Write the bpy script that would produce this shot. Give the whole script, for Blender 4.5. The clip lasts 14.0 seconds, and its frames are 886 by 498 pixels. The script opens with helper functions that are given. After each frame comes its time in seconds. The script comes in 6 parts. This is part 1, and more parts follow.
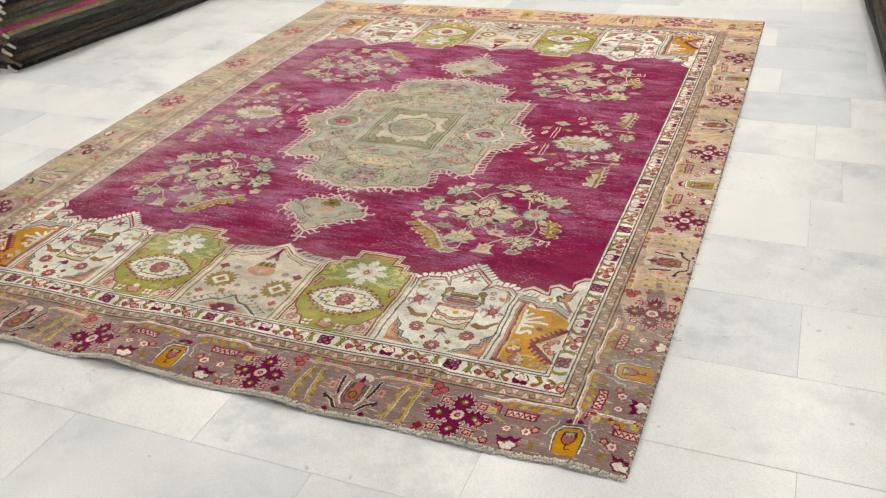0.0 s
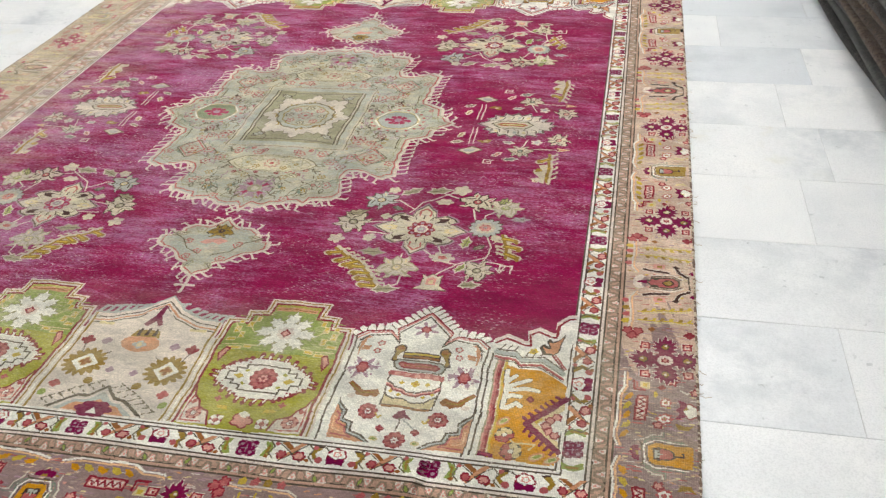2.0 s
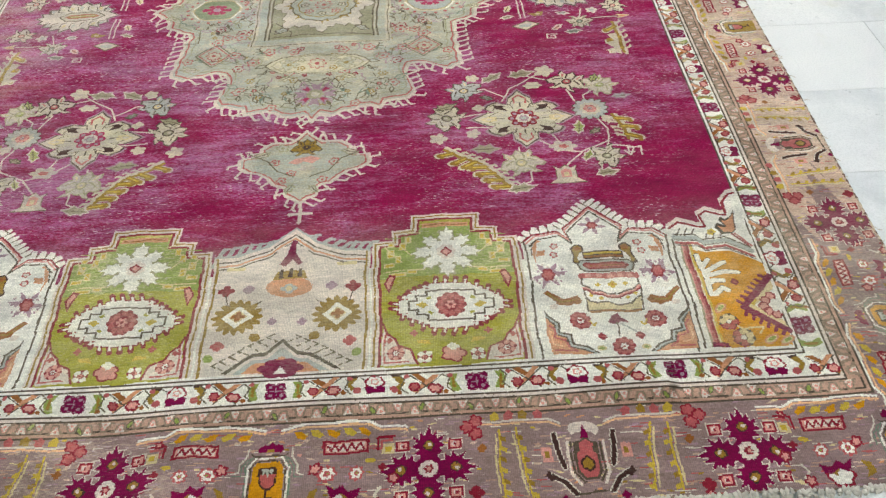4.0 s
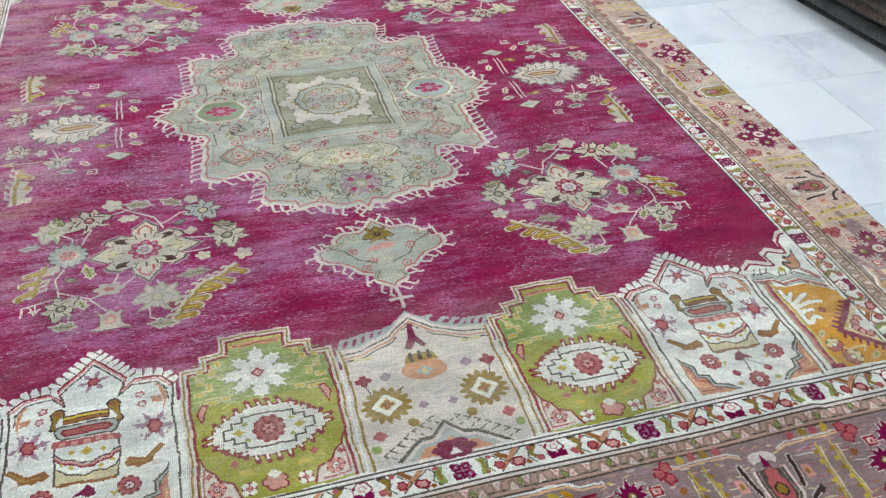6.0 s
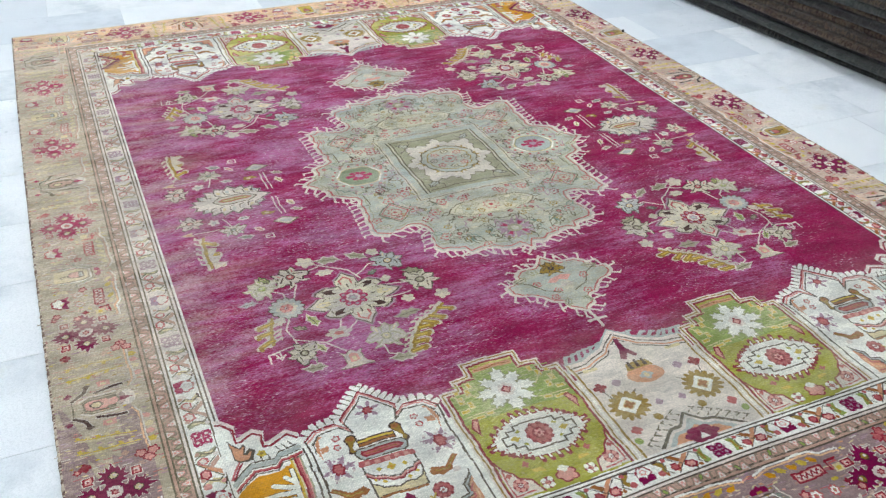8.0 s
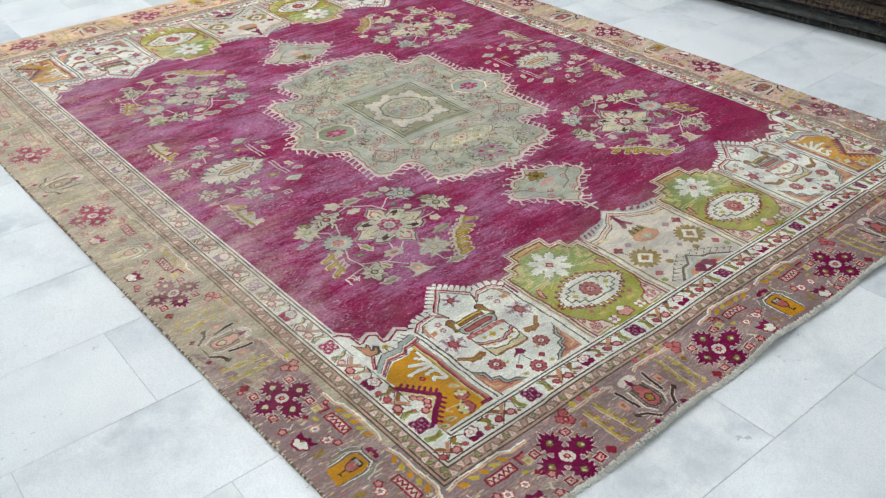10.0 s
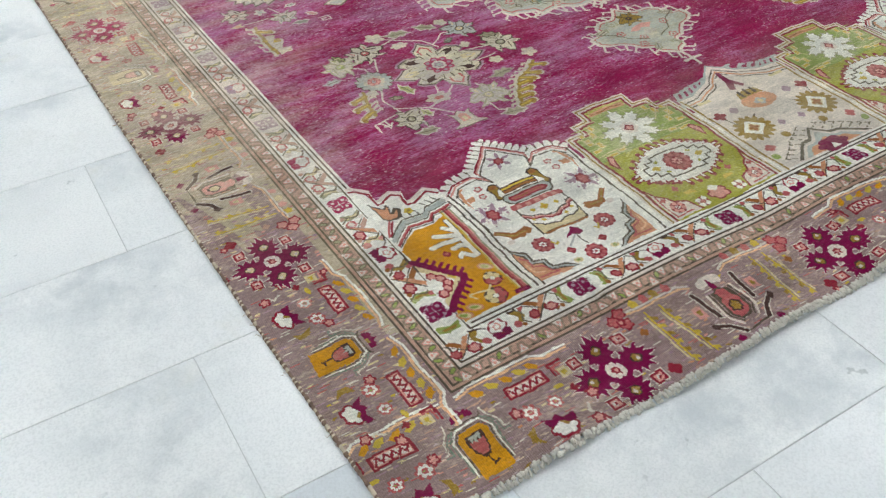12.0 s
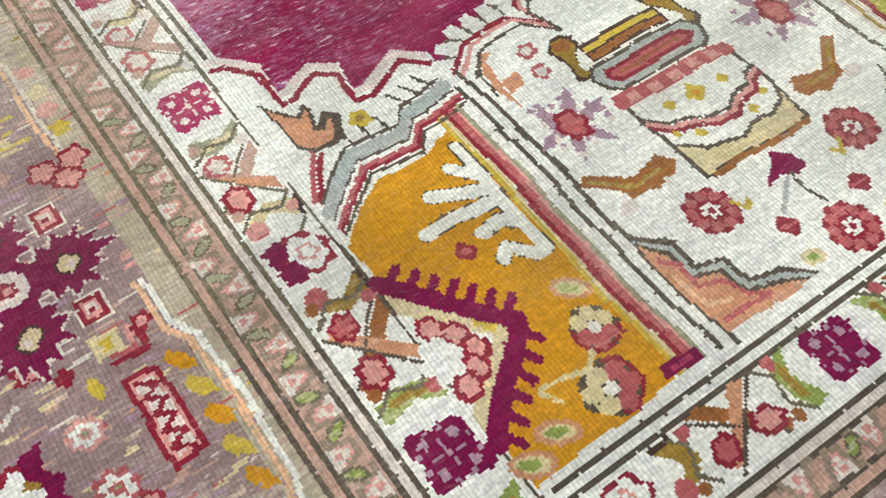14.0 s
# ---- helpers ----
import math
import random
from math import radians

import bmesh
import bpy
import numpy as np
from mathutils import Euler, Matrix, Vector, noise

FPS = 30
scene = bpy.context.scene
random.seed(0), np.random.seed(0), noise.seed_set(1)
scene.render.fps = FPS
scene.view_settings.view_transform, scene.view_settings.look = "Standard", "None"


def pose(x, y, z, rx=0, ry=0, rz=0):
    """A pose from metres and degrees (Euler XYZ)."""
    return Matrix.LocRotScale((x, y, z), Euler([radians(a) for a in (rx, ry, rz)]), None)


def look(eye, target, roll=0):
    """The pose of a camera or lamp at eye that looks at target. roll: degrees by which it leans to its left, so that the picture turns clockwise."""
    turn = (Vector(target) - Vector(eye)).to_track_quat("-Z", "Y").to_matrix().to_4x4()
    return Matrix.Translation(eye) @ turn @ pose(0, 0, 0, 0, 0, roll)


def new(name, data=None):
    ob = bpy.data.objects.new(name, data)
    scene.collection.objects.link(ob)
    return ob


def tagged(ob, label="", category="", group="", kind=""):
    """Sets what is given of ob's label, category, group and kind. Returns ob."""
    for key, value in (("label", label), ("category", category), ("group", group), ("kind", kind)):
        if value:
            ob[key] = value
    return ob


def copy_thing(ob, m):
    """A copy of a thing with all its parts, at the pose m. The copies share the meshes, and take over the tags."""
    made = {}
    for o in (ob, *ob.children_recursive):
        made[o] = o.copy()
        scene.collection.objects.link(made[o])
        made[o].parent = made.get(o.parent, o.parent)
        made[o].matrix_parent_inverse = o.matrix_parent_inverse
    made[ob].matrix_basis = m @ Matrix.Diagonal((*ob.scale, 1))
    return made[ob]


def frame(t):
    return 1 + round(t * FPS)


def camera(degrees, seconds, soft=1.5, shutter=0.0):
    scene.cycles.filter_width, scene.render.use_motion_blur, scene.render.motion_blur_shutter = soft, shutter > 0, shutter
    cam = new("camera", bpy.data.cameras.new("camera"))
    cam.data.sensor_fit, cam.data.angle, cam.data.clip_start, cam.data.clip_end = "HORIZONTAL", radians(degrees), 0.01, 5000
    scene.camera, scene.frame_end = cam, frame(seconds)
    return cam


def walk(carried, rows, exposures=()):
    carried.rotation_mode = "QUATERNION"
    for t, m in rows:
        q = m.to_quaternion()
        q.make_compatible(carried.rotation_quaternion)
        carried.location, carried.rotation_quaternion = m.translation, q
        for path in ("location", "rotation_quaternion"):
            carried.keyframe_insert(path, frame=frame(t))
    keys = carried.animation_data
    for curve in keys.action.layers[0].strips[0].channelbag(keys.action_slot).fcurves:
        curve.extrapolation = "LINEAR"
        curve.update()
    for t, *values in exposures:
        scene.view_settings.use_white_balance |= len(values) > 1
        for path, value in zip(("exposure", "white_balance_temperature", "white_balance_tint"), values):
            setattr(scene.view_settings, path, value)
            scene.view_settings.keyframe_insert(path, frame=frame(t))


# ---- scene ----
cam = camera(53.8, 14.0, soft=1.3)
PATH = [
    (0, (1.327, -1.259, 1.271), (0.632, 0.326, 0.269), -3.5),
    (0.5, (1.216, -1.092, 1.248), (0.548, 0.512, 0.258), -2.7),
    (1, (1.169, -0.864, 1.231), (0.523, 0.745, 0.234), -3.2),
    (1.5, (1.102, -0.767, 1.182), (0.519, 0.819, 0.113), -4.2),
    (2, (0.957, -0.754, 1.183), (0.576, 0.85, 0.05), -3.0),
    (2.5, (0.783, -0.766, 1.197), (0.598, 0.829, 0.004), -1.8),
    (3, (0.629, -0.736, 1.187), (0.533, 0.789, -0.103), -0.8),
    (3.5, (0.422, -0.661, 1.168), (0.39, 0.787, -0.211), -1.1),
    (3.7, (0.365, -0.663, 1.178), (0.336, 0.776, -0.211), -2.1),
    (5.8, (-0.22, -0.678, 1.188), (0.184, 0.853, -0.033), 1.7),
    (6, (-0.285, -0.638, 1.186), (0.145, 0.882, -0.041), 1.2),
    (6.5, (-0.405, -0.583, 1.2), (0.085, 0.901, -0.048), 0.2),
    (7, (-0.552, -0.601, 1.225), (0.012, 0.909, 0.041), -0.2),
    (7.5, (-0.761, -0.67, 1.259), (-0.147, 0.879, 0.152), -0.1),
    (7.7, (-0.832, -0.676, 1.25), (-0.221, 0.882, 0.155), 0.4),
    (9.8, (-1.653, -0.728, 1.329), (-0.63, 0.599, 0.235), -1.8),
    (10, (-1.655, -0.749, 1.314), (-0.637, 0.561, 0.197), -1.5),
    (10.5, (-1.613, -0.782, 1.246), (-0.652, 0.548, 0.103), -1.2),
    (11, (-1.554, -0.818, 1.199), (-0.667, 0.59, 0.09), -1.7),
    (11.5, (-1.486, -0.807, 1.122), (-0.718, 0.569, -0.11), -2.6),
    (12, (-1.379, -0.563, 1.042), (-0.649, 0.726, -0.302), -1.8),
    (12.5, (-1.265, -0.301, 0.947), (-0.552, 0.921, -0.466), -1.6),
    (12.7, (-1.218, -0.177, 0.831), (-0.535, 1.027, -0.612), -1.8),
    (13, (-1.102, 0.005, 0.676), (-0.509, 1.147, -0.856), -3.0),
    (13.5, (-1.047, 0.126, 0.497), (-0.46, 1.121, -1.136), -0.4),
    (14, (-0.994, 0.156, 0.505), (-0.438, 1.065, -1.187), -2.7),
]
EXPOSURES = [
    (0.0, -0.06, 6900, 10), (1.5, -0.02, 6700, 10), (3.0, 0.0, 6100, 8), (3.7, 0.0, 6300, 7), (6.0, -0.03, 5600, 6),
    (7.0, -0.01, 5620, 6.5), (7.7, -0.03, 5650, 6.5), (10.0, -0.12, 5900, 6), (11.0, -0.14, 6000, 7), (11.5, -0.17, 5900, 4), (12.0, -0.16, 6000, 6), (12.5, -0.15, 6200, 7), (13.1, -0.22, 6400, 8.5), (13.6, 0.10, 6050, 7.5), (14.0, 0.19, 6000, 8)]
walk(cam, [(t, look(eye, target, roll)) for t, eye, target, roll in PATH], EXPOSURES)

# ---------------------------------------------------------------- light
world = bpy.data.worlds.new("world")
world.use_nodes = True
scene.world = world
world.node_tree.nodes["Background"].inputs[0].default_value = (0.75, 0.85, 1.0, 1)
world.node_tree.nodes["Background"].inputs[1].default_value = 0.05
LAMP_STRENGTH = 180.0
LAMP_COLOUR = (1.0, 0.985, 0.965)
LAMPS = [(-2.5, 1.3), (-2.5, 2.9), (-2.5, 4.5), (2.05, 0.85), (1.78, 2.3), (1.70, 3.8), (-0.30, 2.95), (-1.3, -1.5)]
CEILING = 3.15


# ---------------------------------------------------------------- materials
def srgb(r, g, b):
    return tuple((c / 255 / 12.92) if c < 11 else ((c / 255 + 0.055) / 1.055) ** 2.4 for c in (r, g, b)) + (1.0,)


class Nodes:
    """Short hand for building node trees."""

    def __init__(self, tree):
        self.tree = tree

    def add(self, kind, **given):
        node = self.tree.nodes.new(kind)
        for key, value in given.items():
            if key == "vals":
                for name, v in value.items():
                    node.inputs[name].default_value = v
            elif key == "op":
                node.operation = value
            elif key == "dims":
                node.noise_dimensions = value
        return node

    def link(self, a, b):
        self.tree.links.new(a, b)

    def coords(self, scale, turn=0.0):
        tc = self.add("ShaderNodeTexCoord")
        mp = self.add("ShaderNodeMapping")
        mp.inputs["Scale"].default_value = scale
        mp.inputs["Rotation"].default_value = (0, 0, turn)
        self.link(tc.outputs["Object"], mp.inputs["Vector"])
        return mp.outputs[0]

    def noise(self, scale, detail=3.0, rough=0.55, stretch=(1, 1, 1), turn=0.0, distort=0.0):
        n = self.add("ShaderNodeTexNoise", vals={"Scale": scale, "Detail": detail, "Roughness": rough, "Distortion": distort})
        self.link(self.coords(stretch, turn), n.inputs["Vector"])
        return n.outputs["Fac"]

    def ramp(self, fac, low, high, a=0.0, b=1.0):
        m = self.add("ShaderNodeMapRange", vals={"From Min": low, "From Max": high, "To Min": a, "To Max": b})
        m.interpolation_type = "SMOOTHSTEP"
        self.link(fac, m.inputs["Value"])
        return m.outputs[0]

    def math(self, op, a, b):
        m = self.add("ShaderNodeMath", op=op)
        for i, v in enumerate((a, b)):
            if isinstance(v, (int, float)):
                m.inputs[i].default_value = v
            else:
                self.link(v, m.inputs[i])
        return m.outputs[0]

    def mix(self, fac, a, b, mode="MIX"):
        m = self.add("ShaderNodeMix")
        m.data_type, m.blend_type = "RGBA", mode
        for i, v in ((0, fac), (6, a), (7, b)):
            if isinstance(v, (int, float, tuple)):
                m.inputs[i].default_value = v
            else:
                self.link(v, m.inputs[i])
        return m.outputs[2]

    def bump(self, height, strength, distance, normal=None):
        b = self.add("ShaderNodeBump", vals={"Strength": strength, "Distance": distance})
        self.link(height, b.inputs["Height"])
        if normal is not None:
            self.link(normal, b.inputs["Normal"])
        return b.outputs[0]


def material(name):
    m = bpy.data.materials.new(name)
    m.use_nodes = True
    n = Nodes(m.node_tree)
    return m, n, m.node_tree.nodes["Principled BSDF"]


def wool_group():
    """Knotted wool pile: abrash streaks, worn patches, bare knots and the relief of the knots."""
    g = bpy.data.node_groups.new("wool_pile", "ShaderNodeTree")
    for name, kind in (("Dye", "NodeSocketColor"), ("Worn", "NodeSocketColor"), ("Fade", "NodeSocketFloat"), ("Bare", "NodeSocketFloat")):
        g.interface.new_socket(name, in_out="INPUT", socket_type=kind)
    g.interface.new_socket("BSDF", in_out="OUTPUT", socket_type="NodeSocketShader")
    n = Nodes(g)
    gi, go = n.add("NodeGroupInput"), n.add("NodeGroupOutput")
    patches = n.noise(3.0, 6.0, 0.66, (1.0, 1.5, 1))
    streaks = n.noise(12.0, 7.0, 0.74, (0.7, 4.0, 1))
    both = n.math("ADD", n.math("MULTIPLY", patches, 0.55), n.math("MULTIPLY", streaks, 0.45))
    # the western half has had more feet on it
    where = n.add("ShaderNodeSeparateXYZ")
    n.link(n.coords((1, 1, 1)), where.inputs[0])
    both = n.math("ADD", both, n.ramp(where.outputs[0], -0.55, 0.85, 0.018, -0.036))
    both = n.math("SUBTRACT", both, n.ramp(where.outputs[1], 0.50, 0.86, 0.070, 0.0))
    speck = n.math("MULTIPLY", n.math("SUBTRACT", n.noise(1.0, 3.0, 0.7, (110, 330, 20)), 0.5), 0.5)
    fade = n.math("MULTIPLY", n.ramp(n.math("ADD", both, speck), 0.43, 0.625), gi.outputs["Fade"])
    col = n.mix(fade, gi.outputs["Dye"], gi.outputs["Worn"])
    # the wool's own cream comes through everywhere, most along the western side
    patina = n.math("MULTIPLY", n.ramp(n.math("ADD", n.noise(6.0, 6.0, 0.7, (1, 2.2, 1)), speck), 0.38, 0.66), n.math("MULTIPLY", n.ramp(where.outputs[0], -0.95, -0.55, 0.48, 0.05), n.ramp(where.outputs[1], 0.48, 0.98, 0.06, 1.0)))
    col = n.mix(patina, col, srgb(196, 182, 162))
    # feet have worn the middle of the southern end pale
    tread = n.math("MULTIPLY", n.ramp(where.outputs[0], -0.75, -0.3), n.ramp(where.outputs[1], 0.52, 0.72, 1.0, 0.0))
    tread = n.math("MULTIPLY", tread, n.ramp(n.math("ADD", n.noise(9.0, 6.0, 0.72, (1, 1.6, 1)), speck), 0.34, 0.66, 0.04, 0.28))
    tread = n.math("MULTIPLY", tread, n.ramp(where.outputs[1], 0.24, 0.31))
    col = n.mix(tread, col, srgb(200, 194, 170))
    # knot to knot unevenness of the yarn, and of its rows
    knots = n.add("ShaderNodeTexVoronoi", vals={"Scale": 1.0, "Randomness": 0.5})
    n.link(n.coords((310, 330, 60)), knots.inputs["Vector"])
    tone = n.add("ShaderNodeSeparateColor")
    n.link(knots.outputs["Color"], tone.inputs[0])
    rows = n.noise(1.0, 3.0, 0.65, (22.0, 300, 1))
    # the warp shows as fine ribs that run the length of the rug
    ribs = n.add("ShaderNodeTexWave", vals={"Scale": 108.0, "Distortion": 1.6, "Detail": 2.0, "Detail Scale": 0.6})
    n.link(n.coords((1, 0.35, 1)), ribs.inputs["Vector"])
    value = n.math("ADD", n.math("MULTIPLY", tone.outputs[0], 0.24), n.math("MULTIPLY", rows, 0.66))
    value = n.math("ADD", value, n.math("MULTIPLY", ribs.outputs["Fac"], 0.16))
    # shade in the gaps between knots is put into the colour
    value = n.math("SUBTRACT", n.math("ADD", value, 0.685), n.math("MULTIPLY", n.ramp(knots.outputs["Distance"], 0.25, 0.75), 0.26))
    value = n.math("MULTIPLY", value, n.ramp(n.noise(7.0, 4.0, 0.6, (1, 1.8, 1)), 0.32, 0.68, 0.80, 1.16))
    hsv = n.add("ShaderNodeHueSaturation")
    n.link(value, hsv.inputs["Value"])
    n.link(col, hsv.inputs["Color"])
    # weft showing in worn rows, and bare warp as pale dashes
    weft = n.noise(1.0, 2.0, 0.6, (34, 360, 10))
    weft = n.math("MULTIPLY", n.ramp(weft, 0.48, 0.70), n.math("MULTIPLY", n.ramp(both, 0.46, 0.62), gi.outputs["Bare"]))
    out = n.mix(n.math("MULTIPLY", weft, 0.75), hsv.outputs[0], srgb(186, 160, 168))
    dashes = n.noise(1.0, 2.0, 0.5, (95, 330, 30))
    thin = n.noise(5.0, 3.0, 0.6)
    bare = n.math("MULTIPLY", n.ramp(dashes, 0.62, 0.70), n.math("MULTIPLY", n.ramp(n.math("ADD", n.math("MULTIPLY", thin, 0.5), n.math("MULTIPLY", both, 0.5)), 0.43, 0.56), gi.outputs["Bare"]))
    out = n.mix(bare, out, srgb(214, 196, 196))
    # dust and traffic stains
    dust = n.math("MULTIPLY", n.ramp(n.noise(1.1, 5.0, 0.62), 0.45, 0.75), 0.07)
    out = n.mix(dust, out, srgb(150, 138, 118))
    bs = n.add("ShaderNodeBsdfPrincipled", vals={"Roughness": 0.92, "Specular IOR Level": 0.08, "Sheen Weight": 0.04, "Sheen Roughness": 0.4})
    n.link(out, bs.inputs["Base Color"])
    fibre = n.noise(1.0, 2.0, 0.6, (700, 420, 100))
    height = n.math("SUBTRACT", n.math("ADD", n.math("MULTIPLY", fibre, 0.5), n.math("ADD", n.math("MULTIPLY", rows, 0.5), n.math("MULTIPLY", ribs.outputs["Fac"], 0.8))), knots.outputs["Distance"])
    b1 = n.bump(height, 0.7, 0.0013)
    b2 = n.bump(n.noise(14.0, 3.0, 0.5), 0.35, 0.006, b1)
    n.link(b2, bs.inputs["Normal"])
    n.link(bs.outputs[0], go.inputs[0])
    return g


WOOL = wool_group()


def deep(colour):
    k = 0.76 + 0.15 * min(1.0, max(colour[:3]) / 0.6)
    return tuple(k * c for c in colour[:3]) + (1.0,)


def wool(name, dye, worn=None, fade=0.6, bare=0.25):
    m, n, bsdf = material("wool_" + name)
    n.tree.nodes.remove(bsdf)
    g = n.add("ShaderNodeGroup")
    g.node_tree = WOOL
    dye = deep(srgb(*dye))
    g.inputs["Dye"].default_value = dye
    g.inputs["Worn"].default_value = deep(srgb(*worn)) if worn else tuple(0.7 * c + 0.3 * w for c, w in zip(dye, (0.5, 0.46, 0.4, 1)))
    g.inputs["Fade"].default_value, g.inputs["Bare"].default_value = fade, bare
    n.link(g.outputs[0], n.tree.nodes["Material Output"].inputs[0])
    return m


DYES = {
    "magenta": wool("magenta", (146, 2, 73), (178, 106, 150), 1.0, 1.0),
    "plum": wool("plum", (128, 0, 68), (146, 26, 88), 0.35, 0.1),
    "stone": wool("stone", (190, 185, 162), (177, 187, 178), 0.9, 0.6),
    "bone": wool("bone", (208, 200, 170), (190, 182, 172), 1.0, 0.7),
    "raspberry": wool("raspberry", (172, 52, 92), (186, 90, 112), 0.6, 0.2),
    "grey_line": wool("faded_line", (116, 106, 82), (146, 136, 114), 0.7, 0.2),
    "sage": wool("sage", (164, 160, 126), (178, 174, 148), 0.7, 0.4),
    "ivory": wool("ivory", (236, 234, 223), (224, 219, 206), 0.6, 0.15),
    "cream": wool("cream", (214, 198, 150), (206, 196, 166), 0.6, 0.15),
    "blush": wool("blush", (222, 210, 196), (212, 206, 192), 0.8, 0.2),
    "lime": wool("lime", (170, 166, 50), (216, 208, 130), 1.0, 0.6),
    "moss": wool("moss", (148, 164, 80), (208, 204, 150), 1.0, 0.6),
    "gold": wool("gold", (208, 146, 16), (190, 140, 40), 0.5, 0.1),
    "ochre": wool("ochre", (158, 126, 44), (182, 160, 100), 0.8, 0.3),
    "yellow": wool("yellow", (204, 176, 60), (204, 182, 104), 0.6, 0.15),
    "red": wool("red", (146, 30, 50), (168, 80, 84), 0.6, 0.2),
    "rose": wool("rose", (184, 92, 92), (196, 136, 126), 0.7, 0.2),
    "pink": wool("pink", (214, 152, 140), (208, 168, 154), 0.6, 0.15),
    "salmon": wool("salmon", (206, 146, 108), (206, 166, 138), 0.6, 0.15),
    "peach": wool("peach", (228, 184, 142), (222, 188, 160), 0.6, 0.1),
    "rust": wool("rust", (158, 98, 44), (164, 120, 76), 0.6, 0.15),
    "umber": wool("umber", (76, 50, 44), (104, 80, 70), 0.6, 0.15),
    "line": wool("charcoal_line", (93, 81, 67), (130, 118, 98), 0.8, 0.15),
    "tan": wool("tan", (192, 154, 134), (194, 168, 146), 0.8, 0.3),
    "verdigris": wool("verdigris", (142, 154, 118), (162, 170, 142), 0.8, 0.4),
    "vine": wool("faded_vine", (156, 136, 116), (170, 152, 130), 0.7, 0.2),
    "teal": wool("teal", (124, 142, 124), (152, 158, 144), 0.9, 0.4),
    "sky": wool("pale_blue", (176, 182, 174), (190, 186, 170), 0.8, 0.3),
    "lilac": wool("lilac", (172, 140, 152), (176, 156, 158), 0.7, 0.2),
    "hook": wool("hook", (216, 208, 190), (208, 197, 184), 0.9, 0.5),
    "near": wool("border_taupe", (154, 130, 127), (188, 168, 150), 1.0, 0.9),
    "side": wool("border_rose_grey", (200, 174, 154), (222, 202, 178), 1.0, 0.7),
    "west": wool("border_stone_grey", (182, 168, 142), (204, 192, 166), 1.0, 0.6),
    "far": wool("border_peach", (232, 196, 152), (236, 206, 182), 0.9, 0.3),
}
DYE_NAMES = list(DYES)
CODE = {name: i for i, name in enumerate(DYE_NAMES)}


def simple(name, colour, rough=0.8, scale=30.0, vary=0.25, bump=0.0, bump_scale=200.0, metal=0.0):
    m, n, b = material(name)
    c = srgb(*colour)
    dark = tuple(v * (1 - vary) for v in c[:3]) + (1,)
    n.link(n.mix(n.ramp(n.noise(scale, 4.0), 0.3, 0.7), c, dark), b.inputs["Base Color"])
    b.inputs["Roughness"].default_value, b.inputs["Metallic"].default_value = rough, metal
    if bump:
        n.link(n.bump(n.noise(bump_scale, 3.0), bump, 0.003), b.inputs["Normal"])
    return m


def marble():
    m, n, b = material("white_marble")
    info = n.add("ShaderNodeObjectInfo")
    tc = n.add("ShaderNodeTexCoord")
    comb = n.add("ShaderNodeCombineXYZ")
    shift = n.add("ShaderNodeVectorMath", op="ADD")
    n.link(n.math("MULTIPLY", info.outputs["Random"], 37.0), comb.inputs[2])
    n.link(tc.outputs["Object"], shift.inputs[0])
    n.link(comb.outputs[0], shift.inputs[1])

    def tex(scale, detail, rough):
        t = n.add("ShaderNodeTexNoise", vals={"Scale": scale, "Detail": detail, "Roughness": rough})
        n.link(shift.outputs[0], t.inputs["Vector"])
        return t.outputs["Fac"]

    base = n.mix(n.ramp(tex(3.0, 5.0, 0.6), 0.28, 0.76), srgb(247, 248, 247), srgb(234, 237, 239))
    slab = n.ramp(info.outputs["Random"], 0.5, 1.0, 0.0, 0.75)
    base = n.mix(slab, base, srgb(214, 220, 226))
    smoke = n.math("MULTIPLY", n.ramp(tex(8.0, 6.0, 0.68), 0.36, 0.72), n.ramp(tex(2.4, 1.0, 0.5), 0.4, 0.7))
    base = n.mix(n.math("MULTIPLY", smoke, 0.8), base, srgb(190, 197, 202))
    base = n.mix(n.ramp(tex(260.0, 3.0, 0.7), 0.40, 0.70, 0.0, 0.30), base, srgb(182, 186, 188))
    flecks = n.math("MULTIPLY", n.ramp(tex(48.0, 2.0, 0.5), 0.66, 0.74), n.ramp(tex(5.0, 1.0, 0.5), 0.5, 0.66))
    base = n.mix(n.math("MULTIPLY", flecks, 0.5), base, srgb(150, 156, 158))
    honey = n.math("MULTIPLY", n.ramp(tex(6.0, 4.0, 0.6), 0.55, 0.75), n.ramp(tex(1.7, 1.0, 0.5), 0.5, 0.65))
    base = n.mix(n.math("MULTIPLY", honey, 0.35), base, srgb(228, 222, 196))
    n.link(base, b.inputs["Base Color"])
    b.inputs["Roughness"].default_value = 0.29
    b.inputs["Specular IOR Level"].default_value = 0.5
    return m


MARBLE = marble()
GROUT = simple("tile_grout", (216, 218, 218), 0.9, 25, 0.25)
PLASTER = simple("wall_plaster", (226, 226, 224), 0.9, 3, 0.06, 0.1, 60)
CEILING_PAINT = simple("ceiling_paint", (232, 232, 230), 0.95, 3, 0.05)
JUTE = simple("cotton_foundation", (176, 162, 140), 0.95, 60, 0.3, 0.3, 400)
FRINGE = simple("cotton_fringe", (228, 224, 212), 0.95, 45, 0.22, 0.4, 500)
BINDING_DARK = simple("binding_dark", (136, 112, 98), 0.95, 80, 0.4, 0.3, 500)
BINDING_PALE = simple("binding_pale", (216, 203, 180), 0.95, 80, 0.3, 0.3, 500)
LAMP_FRAME = simple("lamp_frame_white", (230, 230, 230), 0.4)


